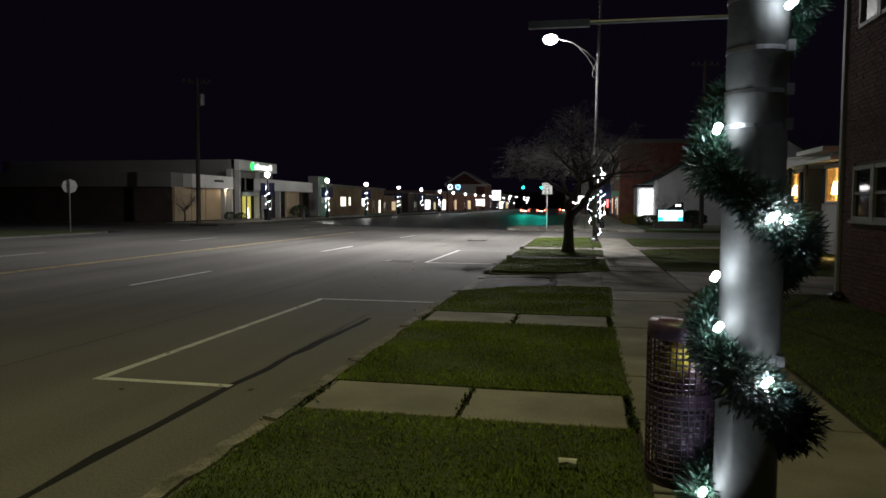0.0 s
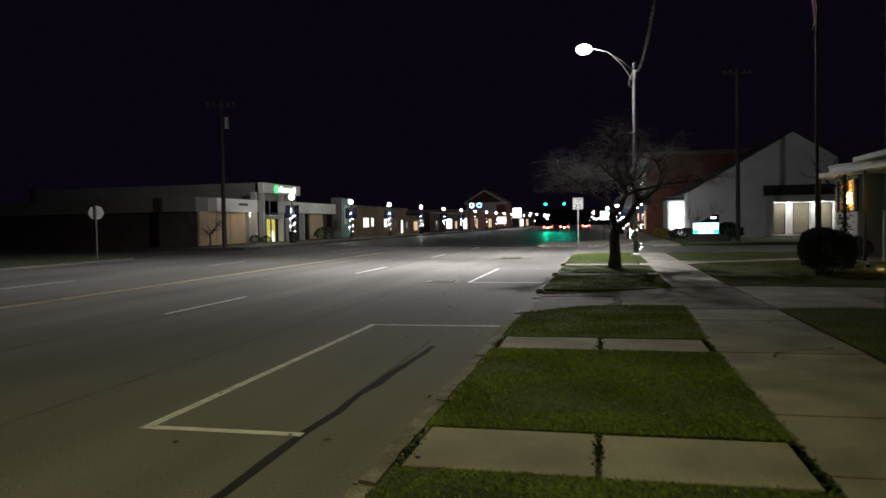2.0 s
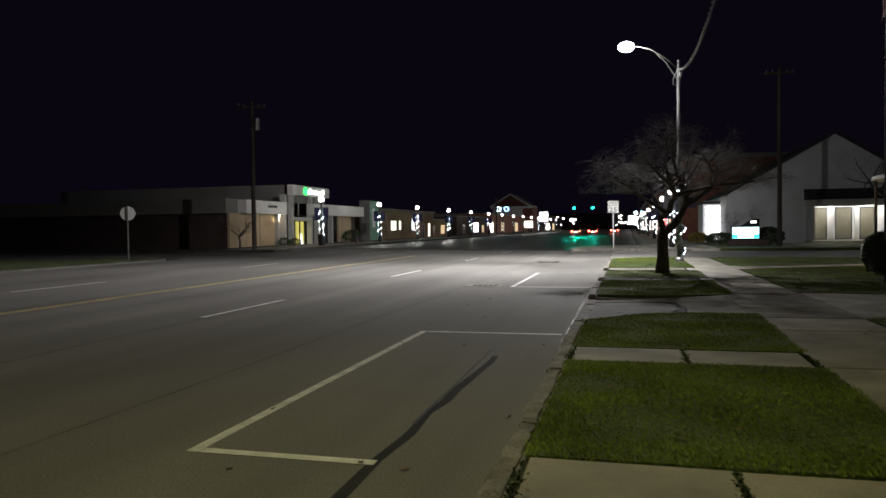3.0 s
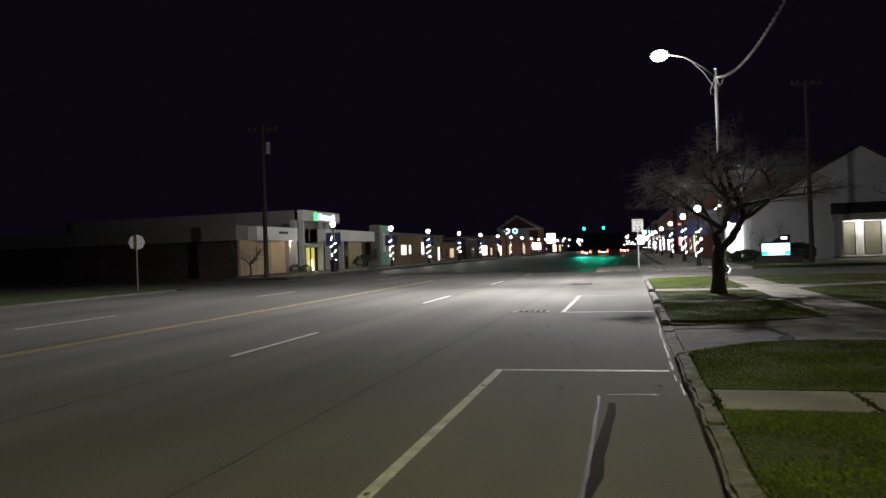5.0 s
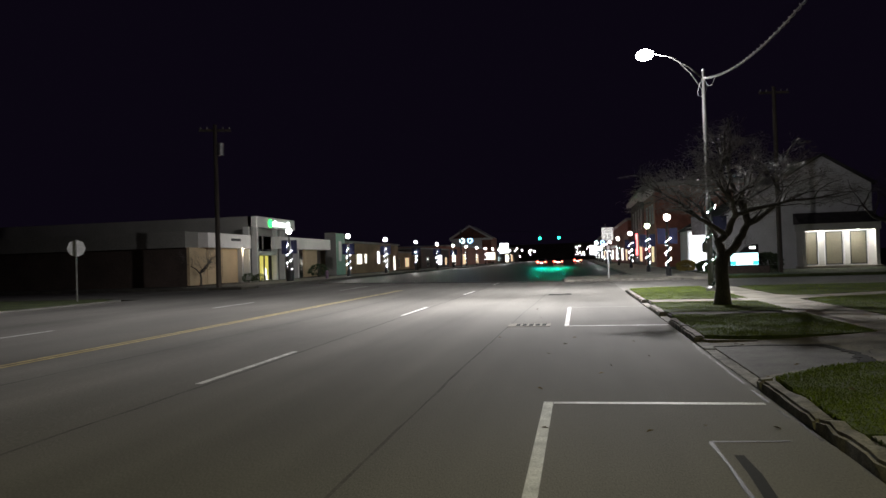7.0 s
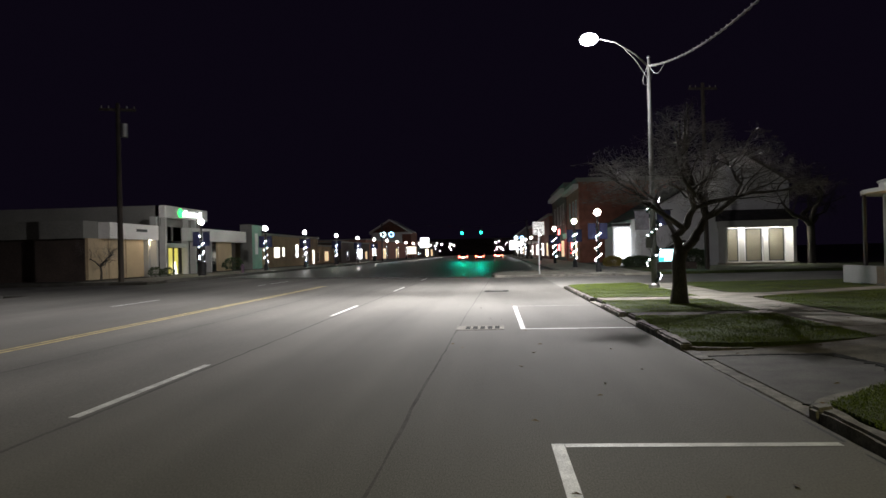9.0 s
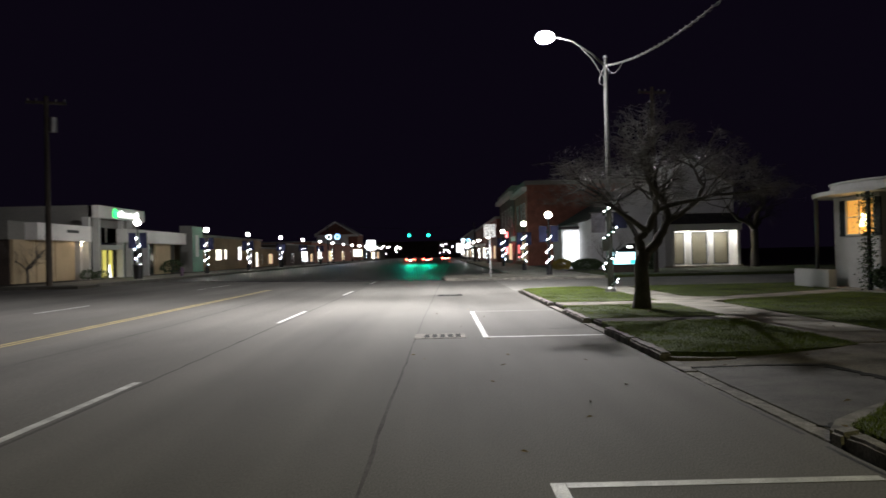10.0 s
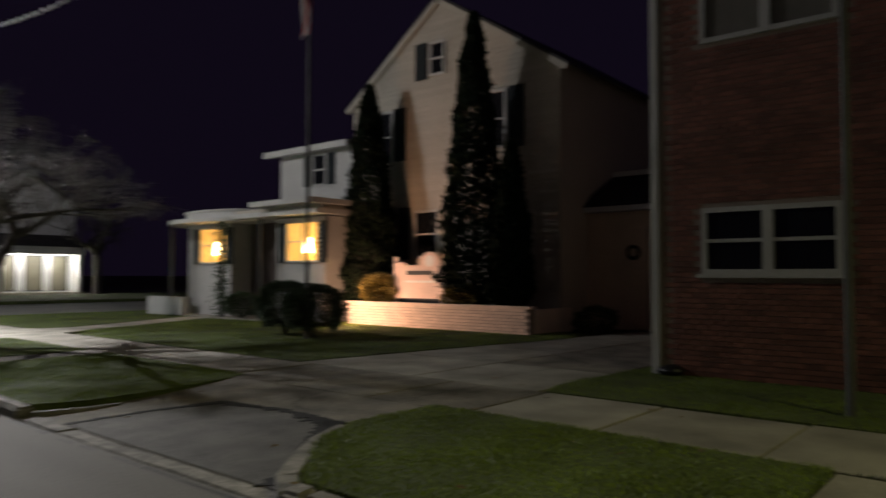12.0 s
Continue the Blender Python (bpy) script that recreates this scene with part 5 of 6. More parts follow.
sl = steel_lamp(5.62, 22.0, 0.12, 3, "tall steel street lamp, lit, with banners and light garland", True)
hd = part("head", box(-2.65, -0.02, 9.72, -1.85, 0.24, 9.88, bevel=0.04), "steel", sl, "flat lamp head")
# the lens is modelled oversize; the extra width stands in for glare
part("lens", ball((-2.25, 0.12, 9.74), 0.33, None, 16, 10, (1.1, 1.0, 0.68)), "lamphead", hd, "glowing lamp lens, oversized for its glare", True)
for s, m in ((-1, "greybanner"), (1, "bluebanner")):
    part("banner_arm", tube([(0, 0, 3.0), (s * 0.75, 0, 3.0)], 0.02, 6), "black", sl)
    part("banner", box(s * 0.15, -0.006, 2.25 if s < 0 else 2.4, s * 0.68, 0.006, 2.98), m, sl, "cloth banner")
part("meter_box", box(-0.32, -0.2, 1.55, -0.08, -0.06, 1.95, bevel=0.02), "darkpole", sl, "small grey box on the pole")
pts = helix(0.2, 0.25, 3.6, 3.4, 60, 1.0)
part("garland", tube(pts, 0.06, 6), "needle", sl)
gr = random.Random(9)
for i in range(26):
    p = Vector(pts[int((i + 0.5) * 60 / 26)])
    share("light_bulb", me_bulb, sl, Matrix.Translation(p + Vector((p.x, p.y, 0)).normalized() * 0.07) @ Matrix.Scale(gr.uniform(0.6, 1.0), 4))
# span wire wound with a light cord, from the lamp over the side of the street
wire = thing("span_wire", "twisted overhead cable with a wound cord", "cable")
A, B = Vector((5.62, 22.0, 8.72)), Vector((5.15, -10.5, 10.2))
cab = [A.lerp(B, i / 60) - Vector((0, 0, 2.33 * (1 - (2 * i / 60 - 1) ** 2))) for i in range(61)]
part("cable", tube(cab, 0.011, 6), "cable", wire)
bm = bmesh.new()
fine = []
for i in range(900):
    f = i / 900 * 60
    p = cab[int(f)].lerp(cab[min(int(f) + 1, 60)], f - int(f))
    fine.append(p + Vector((0.045 * math.cos(i * 0.5), 0, 0.045 * math.sin(i * 0.5))))
part("cord", tube(fine, 0.008, 4, bm), "cable", wire)
loop = [Vector((5.55, 21.97, 8.75 - 0.1)) + Vector((-0.18 * math.sin(k * 0.7), 0, -0.7 * math.sin(k * math.pi / 8))) for k in range(9)]
part("slack_loop", tube(loop, 0.01, 5), "cable", wire)
loop = [A.lerp(cab[5], k / 10) - Vector((0, 0, 0.35 * math.sin(k * math.pi / 10))) for k in range(11)]
part("slack_loop", tube(loop, 0.009, 5), "cable", wire)

PXN, PYN = 5.655, -10.57
np_ = steel_lamp(PXN, PYN, 0.12, 3, "grey steel street lamp pole wound with a lit fir garland", False)
part("head", box(-2.65, -0.02, 9.72, -1.85, 0.24, 9.88, bevel=0.04), "steel", np_, "flat lamp head")
part("banner_arm", tube([(-0.08, 0, 2.44), (-0.62, 0, 2.44)], 0.008, 8), "steel", np_)
part("banner_arm_tip", box(-0.83, -0.012, 2.425, -0.60, 0.012, 2.452), "cable", np_)
for z in (1.19, 2.03, 2.15, 2.30, 2.48):
    part("band", tube([(0, 0, z), (0, 0, z + 0.016)], 0.1155 - z * 0.003, 24), "steel", np_, "steel strap band")
    part("clamp", box(0.075, -0.11, z - 0.01, 0.10, -0.08, z + 0.028), "steel", np_)
gpts = []
for i in range(161):
    z = 3.05 - 2.85 * i / 160
    a = math.pi + math.tau * (1.91 - z) / (1.3 if z > 1.91 else 0.65)
    gpts.append((0.15 * math.cos(a), 0.15 * math.sin(a), z))
part("garland_core", tube(gpts, 0.022, 6), "bark", np_)
grn = random.Random(17)


def garland_place():
    f = grn.random() * 159
    p = Vector(gpts[int(f)]).lerp(Vector(gpts[int(f) + 1]), f - int(f))
    o = Vector((grn.gauss(0, 1), grn.gauss(0, 1), grn.gauss(0, 1))).normalized()
    q = p + o * (0.05 + 0.035 * noise.noise((p.x * 9, p.y * 9, p.z * 9))) * grn.random() ** 0.6 * 1.65
    rad = Vector((q.x, q.y, 0))
    if rad.length < 0.122:
        q += rad.normalized() * (0.122 - rad.length)
    return q, o


v, f = leaves(grn, 64000, garland_place, 0.04, 0.0, 0.30)
raw("garland_needles", v, f, "needle", np_, "dense dark green fir needles")
bmb = ball((0, 0, 0), 0.013, None, 10, 8)
me_big = bpy.data.meshes.new("garland_led")
bmb.to_mesh(me_big)
bmb.free()
me_big.materials.append(M["lednear"])


def near_led(z, a, r=0.2):
    share("garland_led", me_big, np_, Matrix.Translation((r * math.cos(a), r * math.sin(a), z)))


# the last one, at 138 degrees, is added at the back to light the bin
for z, deg in ((2.02, 208), (1.70, 294), (1.71, 277), (1.49, 211), (1.31, 219), (1.13, 277), (0.68, 199), (2.43, 291), (1.22, 138)):
    near_led(z, radians(deg), 0.168)
    near_led(z + 0.014, radians(deg + 5), 0.172)

# litter bin of pierced sheet
can = thing("litter_bin", "maroon pierced metal litter bin strapped to the pole", "bin", (5.455, -10.30, 0.73))
CR = 0.137
part("rim", tube([(0, 0, 0.60), (0, 0, 0.655), (0, 0, 0.67), (0, 0, 0.672), (0, 0, 0.65)], [CR + 0.004, CR + 0.004, CR - 0.006, CR - 0.04, CR - 0.05], 32), "maroon", can, "solid rolled top rim", True)
bm = bmesh.new()
lo = [bm.verts.new(((CR + 0.002) * math.cos(k * math.tau / 32), (CR + 0.002) * math.sin(k * math.tau / 32), 0.325)) for k in range(32)]
hi = [bm.verts.new((v.co.x, v.co.y, 0.385)) for v in lo]
for k in range(32):
    bm.faces.new((lo[k], lo[(k + 1) % 32], hi[(k + 1) % 32], hi[k]))
part("band", bm, "maroon", can, "solid middle band", True)
part("floor", tube([(0, 0, 0.0), (0, 0, 0.035)], CR + 0.001, 32), "maroon", can)
bm = bmesh.new()
for i in range(34):
    a = i * math.tau / 34
    tube([(CR * math.cos(a), CR * math.sin(a), 0.03), (CR * math.cos(a), CR * math.sin(a), 0.61)], 0.0042, 4, bm)
for k in range(24):
    z = 0.04 + k * 0.0245
    tube([(CR * math.cos(j * math.tau / 36), CR * math.sin(j * math.tau / 36), z) for j in range(37)], 0.004, 4, bm)
part("mesh_wall", bm, "maroon", can, "pierced square-hole sheet")
part("inner_bag", tube([(0, 0, 0.04), (0.01, 0, 0.14), (0, 0.01, 0.27), (0.01, 0, 0.33)], [0.09, 0.12, 0.115, 0.06], 12), "whitebag", can, "white refuse bag", True)
part("refuse", ball((-0.045, -0.055, 0.50), 0.075, None, 12, 8, (1.0, 0.8, 1.2)), "bag", can, "bright yellow refuse", True)
part("refuse", ball((0.045, -0.045, 0.44), 0.07, None, 12, 8), "pinkbag", can, "pale pink refuse", True)
part("refuse", ball((0.02, 0.05, 0.46), 0.08, None, 12, 8), "black", can, "dark refuse", True)
part("stay", box(0.125, -0.06, 0.02, 0.145, -0.035, 0.62), "steel", can, "pale steel mounting stay")
part("bracket", tube([(0.10, -0.12, 0.5), (0.2, -0.2, 0.5)], 0.012, 6), "steel", can)
part("bracket", tube([(0.10, -0.12, 0.12), (0.2, -0.2, 0.12)], 0.012, 6), "steel", can)
cup = thing("crushed_can", "small crushed pale can on the grass", "litter", (4.97, -8.68, 0.15))
part("can", tube([(-0.06, 0, 0.03), (0.0, 0.01, 0.035), (0.06, 0, 0.03)], [0.03, 0.022, 0.032], 9), "signwhite", cup)

# speed sign
sp = thing("speed_limit_sign", "white speed limit sign on a steel post", "sign", (2.4, 41.0, 0.15))
sp.scale = (1.22, 1.0, 1.0)
part("post", box(-0.03, 0.0, 0, 0.03, 0.05, 3.3), "steel", sp)
part("plate", box(-0.31, -0.012, 2.55, 0.31, 0.0, 3.4), "signwhite", sp)
for xa, za, xb, zb in ((-0.29, 3.365, 0.29, 3.38), (-0.29, 2.57, 0.29, 2.585), (-0.29, 2.57, -0.275, 3.38), (0.275, 2.57, 0.29, 3.38)):
    part("border", box(xa, -0.016, za, xb, -0.012, zb), "signblack", sp)


def lettering(text, size, at, parent, material):
    cu = bpy.data.curves.new("lettering", "FONT")
    cu.body, cu.size, cu.align_x, cu.extrude = text, size, "CENTER", 0.002
    ob = new("lettering_source", cu)
    dg = bpy.context.evaluated_depsgraph_get()
    me = bpy.data.meshes.new_from_object(ob.evaluated_get(dg))
    bpy.data.objects.remove(ob)
    me.materials.clear()
    me.materials.append(M[material])
    o = new("lettering", me)
    o.parent = parent
    o.matrix_basis = pose(*at, 90, 0, 0)
    return o


lettering("SPEED", 0.19, (0, -0.018, 3.2), sp, "signblack")
lettering("LIMIT", 0.19, (0, -0.018, 3.02), sp, "signblack")
lettering("25", 0.46, (0, -0.018, 2.62), sp, "signblack")

# traffic signals on their span
sig = thing("traffic_signals", "two green traffic signals hung on a span wire", "traffic light", (0, 128, 0))
part("span", tube([(-22, 0, 7.4), (-4, 0, 6.4), (6, 0, 7.2)], 0.03, 5), "black", sig)
for xx in (-6.5, -2.95):
    hb = part("signal_head", box(xx - 0.2, -0.15, 4.9, xx + 0.2, 0.15, 6.1, bevel=0.04), "black", sig)
    part("hanger", tube([(xx, 0, 6.1), (xx, 0, 6.55)], 0.03, 5), "black", hb)
    # wider than the dark lenses, so that its shape includes the green glare
    part("green_lamp", ball((xx, -0.16, 5.3), 0.24, None, 12, 8, (1, 0.4, 1)), "greenlight", hb, "lit green lens, oversized for its glare")
    for z in (5.65, 5.95):
        part("dark_lens", ball((xx, -0.15, z), 0.13, None, 10, 6, (1, 0.4, 1)), "glass", hb)
for xx in (-21.6, 5.6):
    part("signal_post", tube([(xx, 0, 0), (xx, 0, 7.6)], 0.12, 8), "black", sig)


def car(x, y, paint, label):
    t = thing("car", label, "car", (x, y, 0.0))
    prof = [(-2.2, 0.35), (-2.25, 0.75), (-2.1, 0.98), (-1.55, 1.05), (-1.0, 1.46), (0.5, 1.48), (1.25, 1.0), (2.1, 0.85), (2.2, 0.45), (2.1, 0.3), (-2.0, 0.28)]
    bm = plate_x(prof, -0.88, 0.88)
    bmesh.ops.bevel(bm, geom=[e for e in bm.edges if abs(e.verts[0].co.x - e.verts[1].co.x) < 0.01], offset=0.09, segments=2, affect="EDGES")
    part("body", bm, paint, t)
    bm = bmesh.new()
    q = [bm.verts.new(p) for p in ((-0.66, -1.53, 1.09), (0.66, -1.53, 1.09), (0.58, -1.06, 1.44), (-0.58, -1.06, 1.44))]
    bm.faces.new(q)
    bmesh.ops.solidify(bm, geom=bm.faces[:], thickness=0.03)
    part("rear_window", bm, "glass", t)
    for s in (-1, 1):
        part("tail_lamp", box(s * 0.58, -2.27, 0.72, s * 0.86, -2.12, 0.94, bevel=0.03), "taillight", t, "glowing red tail lamp")
        for yy in (-1.35, 1.35):
            w = part("wheel", tube([(s * 0.72, yy, 0.32), (s * 0.9, yy, 0.32)], 0.32, 16), "rubber", t)
            part("rim", tube([(s * 0.9, yy, 0.32), (s * 0.91, yy, 0.32)], 0.2, 12), "steel", w)
    part("bumper", box(-0.85, -2.32, 0.36, 0.85, -2.15, 0.58, bevel=0.04), paint, t)
    part("plate_bar", box(-0.25, -2.335, 0.6, 0.25, -2.3, 0.72), "reverselight", t)
    return t


car(-6.6, 136, "carsilver", "silver car driving away with red tail lamps lit")
car(-3.4, 138, "carred", "dark red car driving away with red tail lamps lit")
car(0.4, 165, "carred", "dark red car far down the street, tail lamps lit")

# ---- trees ----


def twig_crown(small, t, material="twig"):
    """All fine twigs of a tree as slim three-sided tubes."""
    vs, fs = [], []
    for pts, rad in small:
        base = len(vs)
        for i, (p, r) in enumerate(zip(pts, rad)):
            d = (pts[min(i + 1, len(pts) - 1)] - pts[max(i - 1, 0)]).normalized()
            s = d.cross(Vector((0.3, 0.5, 0.8))).normalized()
            u = d.cross(s)
            for j in range(3):
                a = j * math.tau / 3
                vs.append(tuple(p + (s * math.cos(a) + u * math.sin(a)) * max(r * 0.62, 0.0024)))
        for i in range(len(pts) - 1):
            for j in range(3):
                fs.append((base + i * 3 + j, base + i * 3 + (j + 1) % 3, base + i * 3 + 3 + (j + 1) % 3, base + i * 3 + 3 + j))
    raw("crown", vs, fs, material, t, "tangle of fine bare twigs")


def bare_tree(x, y, z, seed, fork, spread, height, lean, name, label, twigs=4, trunk_r=0.19, limbs=5, material="twig"):
    rng = random.Random(seed)
    t = thing(name, label, "tree", (x, y, z))
    big, small = bmesh.new(), []
    tr = [Vector((0, 0, -0.15)), Vector((0.01, 0, 0.1)), Vector((0.03, 0.02, fork * 0.55)), Vector((-0.02, 0.0, fork))]
    tube(tr, [trunk_r * 1.5, trunk_r * 1.1, trunk_r * 0.92, trunk_r * 0.95], 12, big)

    def grow(p, d, length, r, depth):
        n = 5 if depth < 2 else 4
        pts, rad = [p.copy()], [r]
        q, dd = p.copy(), d.normalized()
        for i in range(n):
            wob = Vector((rng.gauss(0, 1), rng.gauss(0, 1), rng.gauss(0, 0.7))) * (0.40 if depth < 2 else 0.34)
            pull = Vector((0, 0, 0.16)) if depth < 2 else Vector((0, 0, -0.05))
            dd = (dd + wob + pull).normalized()
            q = q + dd * length / n
            if q.z > height:
                dd.z *= -0.2
                q.z = height - rng.random() * 0.2
            pts.append(q.copy())
            rad.append(r * (1 - 0.62 * (i + 1) / n))
        if depth < 2:
            tube(pts, rad, 8, big)
        else:
            small.append((pts, rad))
        if depth >= twigs:
            return
        kids = (5, 5, 6, 8, 4)[min(depth, 4)]
        for k in range(kids):
            i = rng.randint(2, n) if depth else rng.randint(3, n)
            a = rng.uniform(0, math.tau)
            side = dd.cross(Vector((math.cos(a), math.sin(a), 0.3))).normalized()
            nd = (dd * rng.uniform(0.35, 0.8) + side * rng.uniform(0.6, 1.0) + Vector((lean[0], lean[1], 0.02)) * 0.25).normalized()
            grow(pts[i], nd, length * rng.uniform(0.52, 0.74), max(rad[i] * rng.uniform(0.5, 0.72), 0.0045), depth + 1)

    for k in range(limbs):
        a = k * math.tau / limbs + rng.uniform(-0.35, 0.35)
        d = Vector((math.cos(a) * spread + lean[0], math.sin(a) * spread + lean[1], rng.uniform(0.45, 1.0)))
        grow(tr[-1] - Vector((0, 0, 0.1 * k / limbs)), d, rng.uniform(2.2, 2.9) * height / 6.0, trunk_r * rng.uniform(0.56, 0.82), 0)
    part("trunk", big, "bark", t, "dark rough trunk and limbs", True)
    twig_crown(small, t, material)
    return t


def street_tree(x, y, z, seed):
    """A low forked tree with crooked limbs and a broad, layered crown of fine twigs."""
    rng = random.Random(seed)
    t = thing("bare_street_tree", "spreading bare street tree with dark forked trunk", "tree", (x, y, z))
    big, small = bmesh.new(), []
    tube([(0, 0, -0.15), (0, 0, 0.06), (0.02, 0, 0.5), (0.0, 0, 1.1), (0.08, 0, 1.5)], [0.33, 0.25, 0.195, 0.18, 0.19], 14, big)
    limbs = [
        ([(0.05, 0, 1.4), (-0.06, -0.05, 1.85), (0.16, -0.08, 2.04), (0.27, -0.06, 2.25), (0.42, -0.1, 2.6), (0.3, -0.2, 2.98), (0.16, -0.25, 3.4), (0.05, -0.3, 4.0)], 0.125),
        ([(0.16, -0.08, 2.04), (-0.34, -0.3, 2.36), (-0.6, -0.4, 2.52), (-1.1, -0.6, 2.95), (-1.7, -0.75, 3.3)], 0.075),
        ([(0.10, 0.02, 1.42), (0.4, 0.1, 1.65), (0.64, 0.15, 2.02), (0.82, 0.2, 2.38), (0.73, 0.3, 2.9), (0.48, 0.4, 3.4), (0.35, 0.4, 4.1)], 0.14),
        ([(0.78, 0.19, 2.3), (1.07, 0.1, 2.47), (1.55, 0.0, 2.83), (1.68, 0.0, 3.2), (1.5, 0.1, 3.7)], 0.085),
        ([(0.42, -0.1, 2.6), (0.85, -0.3, 2.74), (1.3, -0.5, 2.82), (1.8, -0.6, 2.93), (2.4, -0.7, 2.95)], 0.07),
        ([(-0.04, -0.05, 1.8), (-0.1, 0.6, 2.3), (-0.35, 1.1, 2.9), (-0.8, 1.5, 3.4)], 0.08),
        ([(0.4, -0.12, 2.55), (0.2, -0.8, 2.95), (-0.15, -1.4, 3.25), (-0.4, -1.8, 3.5)], 0.07),
        ([(0.75, 0.25, 2.8), (0.9, 0.9, 3.1), (1.0, 1.5, 3.4)], 0.065),
    ]

    def roof(px, py):
        """The height of the crown's uneven top over a point in plan."""
        u = px - 0.35
        wide = 3.0 if u < 0 else 2.95
        k = math.hypot(u / wide, py / 2.7)
        peak = 0.5 * math.exp(-((px - 0.5) ** 2 + py * py) / 0.5)
        return 3.1 + 2.0 * max(0.0, 1 - k * k) ** 0.7 + peak + 0.75 * noise.noise((px * 1.1, py * 1.1, seed)) + 0.3 * noise.noise((px * 3, py * 3, seed))

    def bend(p, d, length, r, n, wob, level):
        pts, rad, q, dd = [p.copy()], [r], p.copy(), d.normalized()
        for i in range(n):
            dd = (dd + Vector((rng.gauss(0, wob), rng.gauss(0, wob), rng.gauss(0, wob * 0.7)))).normalized()
            q = q + dd * length / n
            top = roof(q.x, q.y)
            if q.z > top + rng.random() * 0.3:
                break
            elif q.z < 2.75:
                dd.z = abs(dd.z)
            pts.append(q.copy())
            rad.append(max(0.0038, r * (1 - 0.65 * (i + 1) / n)))
        if len(pts) == 1:
            pts.append(p + Vector((d.x, d.y, -0.1)).normalized() * length * 0.4)
            rad.append(r * 0.6)
        return pts, rad

    def spray(pts, rad, level):
        if level > 3:
            return
        kids, far, wob = ((7, 1.2, 0.28), (8, 0.66, 0.30), (5, 0.36, 0.34), (2, 0.2, 0.3))[level]
        n = len(pts) - 1
        for _ in range(kids):
            i = rng.randint(min(n, max(1, n // 3)), n)
            along = (pts[i] - pts[i - 1]).normalized()
            out = Vector((pts[i].x - 0.35, pts[i].y, 0.0))
            out = out.normalized() if out.length > 0.2 else Vector((rng.gauss(0, 1), rng.gauss(0, 1), 0)).normalized()
            d = along * 0.5 + out * (0.45 if level < 2 else 0.2) + Vector((rng.gauss(0, 0.6), rng.gauss(0, 0.6), rng.gauss(0.22 if level < 2 else 0.0, 0.36)))
            kid = bend(pts[i], d, far * rng.uniform(0.65, 1.3), max(0.0048, rad[i] * rng.uniform(0.4, 0.62)), 5 if level < 2 else 4, wob, level + 1)
            if level == 0:
                tube(kid[0], kid[1], 6, big)
            else:
                small.append(kid)
            spray(kid[0], kid[1], level + 1)

    for line, r in limbs:
        pts = [Vector(p) for p in line]
        rad = [r * (1 - 0.6 * i / (len(pts) - 1)) for i in range(len(pts))]
        fine, frad = [], []
        for i in range(len(pts) - 1):
            for k in range(3):
                fine.append(pts[i].lerp(pts[i + 1], k / 3) + Vector((rng.gauss(0, 0.018), rng.gauss(0, 0.018), 0)) * (i + k > 0))
                frad.append((rad[i] + (rad[i + 1] - rad[i]) * k / 3) * rng.uniform(0.93, 1.1))
        fine.append(pts[-1])
        frad.append(rad[-1])
        tube(fine, frad, 10, big)
        spray(fine[len(fine) // 3:], frad[len(fine) // 3:], 0)
        for _ in range(3):
            kid = bend(pts[-1], pts[-1] - pts[-2] + Vector((rng.gauss(0, 0.3), rng.gauss(0, 0.3), 0.1)), rng.uniform(0.9, 1.6), rad[-1] * 0.8, 6, 0.22, 1)
            tube(kid[0], kid[1], 6, big)
            spray(kid[0], kid[1], 1)
    part("trunk", big, "bark", t, "dark rough trunk and crooked limbs", True)
    twig_crown(small, t)
    return t


street_tree(4.52, 13.9, 0.13, 8)
bare_tree(24.3, 52.0, 0.15, 15, 3.0, 0.8, 9.0, (0, 0), "bare_yard_tree", "tall dark bare tree beside the white building", 3, 0.3, 5, "bark")
bare_tree(12.2, 50.5, 0.15, 5, 0.7, 0.8, 3.6, (0, 0), "bare_young_tree", "small bare tree before the white building", 3, 0.06, 4)
bare_tree(-26.3, 39.2, LZ, 6, 0.9, 0.6, 3.0, (0, 0), "bare_young_tree", "small bare tree at the bank corner", 3, 0.07, 4)

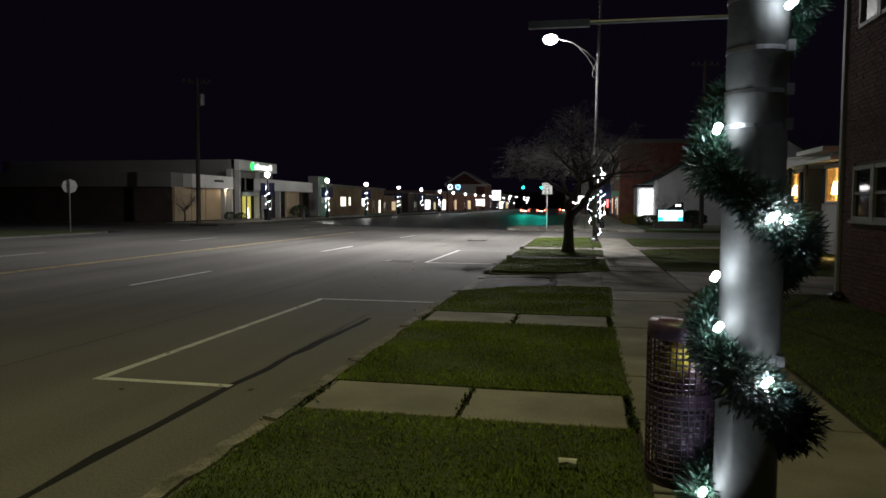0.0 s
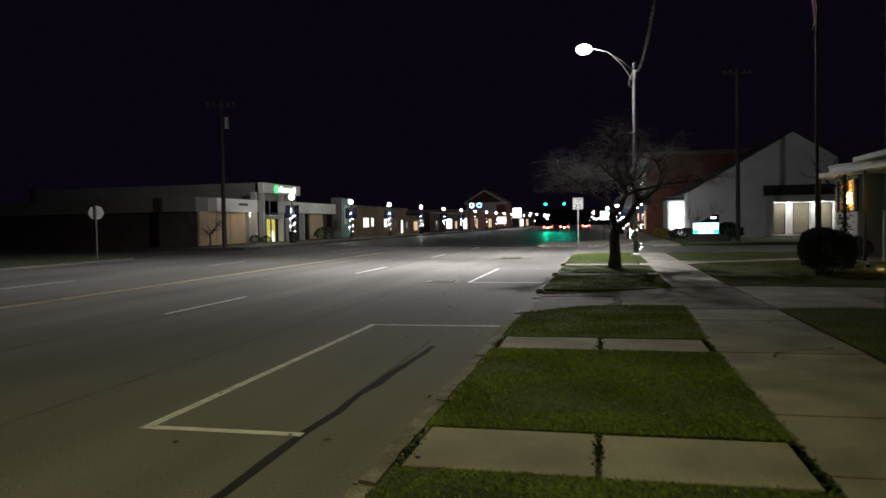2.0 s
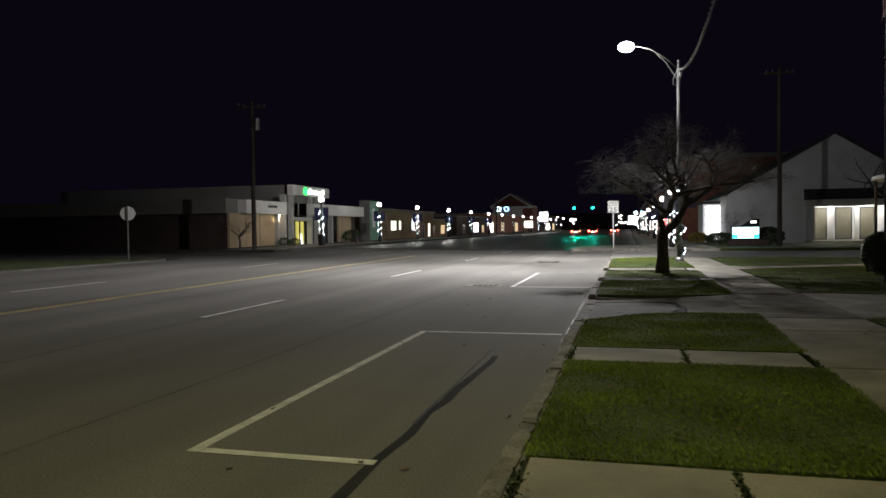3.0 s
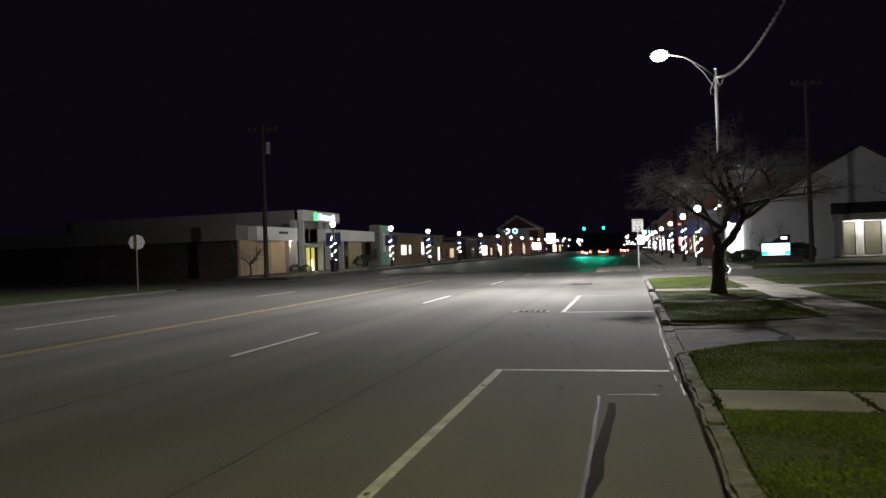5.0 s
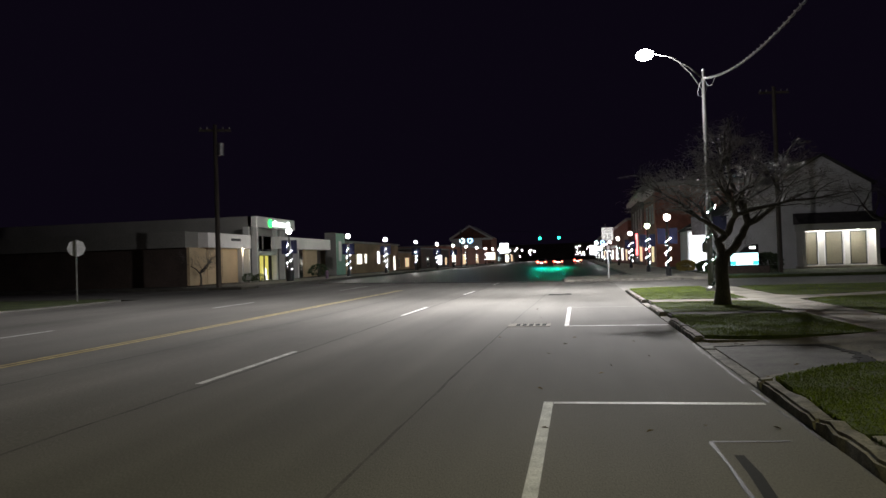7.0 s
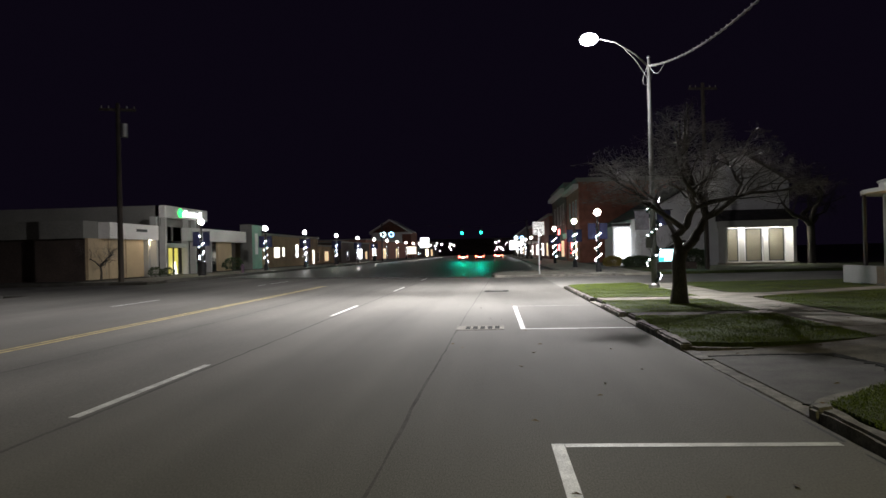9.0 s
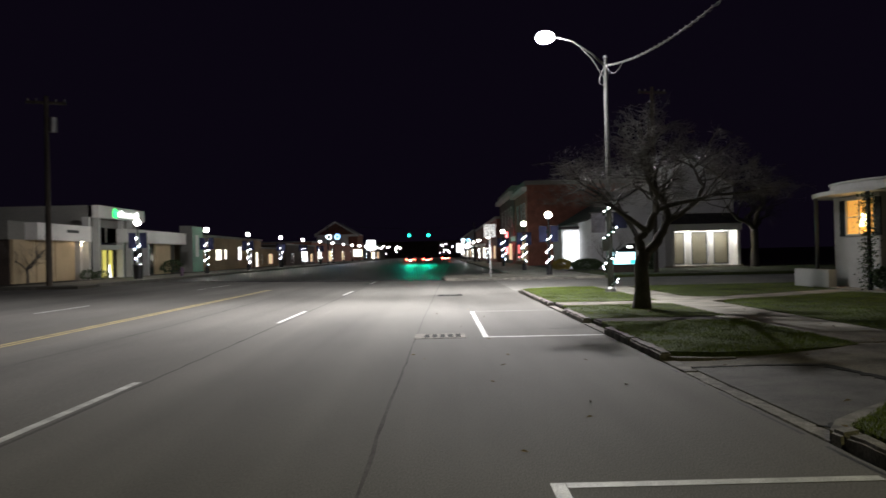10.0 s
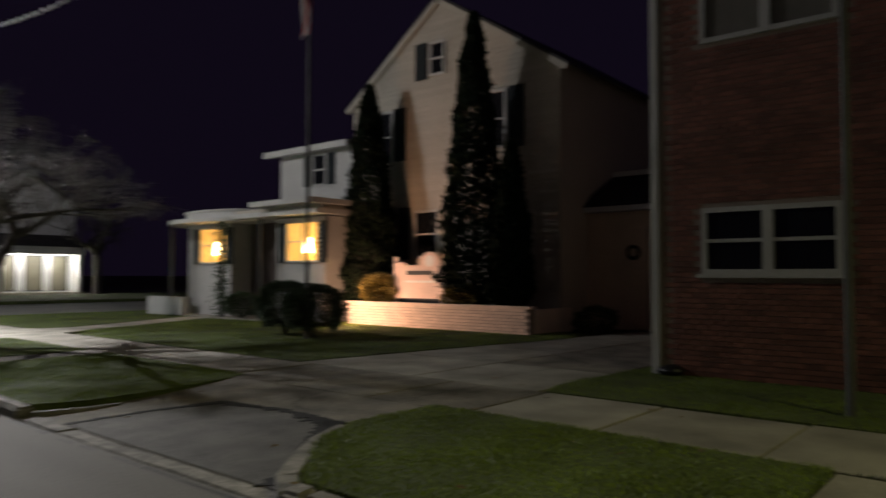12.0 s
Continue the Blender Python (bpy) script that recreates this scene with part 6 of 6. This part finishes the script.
# fallen leaves
bm = bmesh.new()
q = [bm.verts.new(p) for p in ((-0.04, 0, 0), (0, 0.022, 0.012), (0.05, 0, 0.004), (0, -0.024, 0.010))]
bm.faces.new(q)
me_leaf = bpy.data.meshes.new("fallen_leaf")
bm.to_mesh(me_leaf)
bm.free()
me_leaf.materials.append(M["leaf"])
litter = thing("fallen_leaves", "scattered dry brown leaves on street and grass", "leaves")
lr = random.Random(23)
for i in range(90):
    x, y = lr.uniform(-1.5, 9.0), lr.uniform(-9, 17)
    z = 0.006 if x < KX else (0.18 if x < 5.45 or x > 7.25 else 0.14)
    if 0.9 < y < 6.7 and x > KX:
        z = 0.13
    share("leaf", me_leaf, litter, pose(x, y, z, lr.uniform(-20, 20), lr.uniform(-20, 20), lr.uniform(0, 360)))

# ---- bricks of the brick building ----
def brick_verts(y, z, ln, h, proud):
    x0, x1 = BX + 0.01, BX - proud
    a, b = y, y + ln
    return [(x0, a, z), (x0, b, z), (x0, b, z + h), (x0, a, z + h), (x1, a, z), (x1, b, z), (x1, b, z + h), (x1, a, z + h)]


def clear(y, z):
    for ya, yb, za, zb in ((-1.2, 0.72, 1.52, 2.62), (-1.2, 0.72, 4.95, 6.5), (-5.8, -3.9, 1.6, 2.62)):
        if ya < y + 0.2 and y < yb and za < z + 0.06 and z < zb:
            return False
    return True


FB = [(4, 5, 6, 7), (0, 1, 5, 4), (2, 3, 7, 6), (1, 2, 6, 5), (3, 0, 4, 7)]
rb = random.Random(2)
vs, fs = [], []
me_brick = bpy.data.meshes.new("brick")
me_brick.from_pydata([(x - BX, y, z) for x, y, z in brick_verts(0, 0, 0.203, 0.064, 0.012)], [], FB)
me_brick.materials.append(M["brick"])
count = 0
for r in range(108):
    z = 0.14 + r * 0.0765
    y = -7.0 - (0.107 if r % 2 else 0)
    while y < 1.13:
        if clear(y, z):
            if count < 300 and -1.6 < y < 1.2 and 0.5 < z < 1.6:
                share("brick", me_brick, brick_house, pose(BX + rb.uniform(-0.003, 0.003), y, z))
                count += 1
            else:
                k = len(vs)
                vs += brick_verts(y, z, 0.203, 0.064, 0.012 + rb.uniform(-0.003, 0.004))
                fs += [tuple(i + k for i in f) for f in FB]
        y += 0.2145
tagged(raw("brickwork", vs, fs, "brick", brick_house), "", "", kind="stuff")
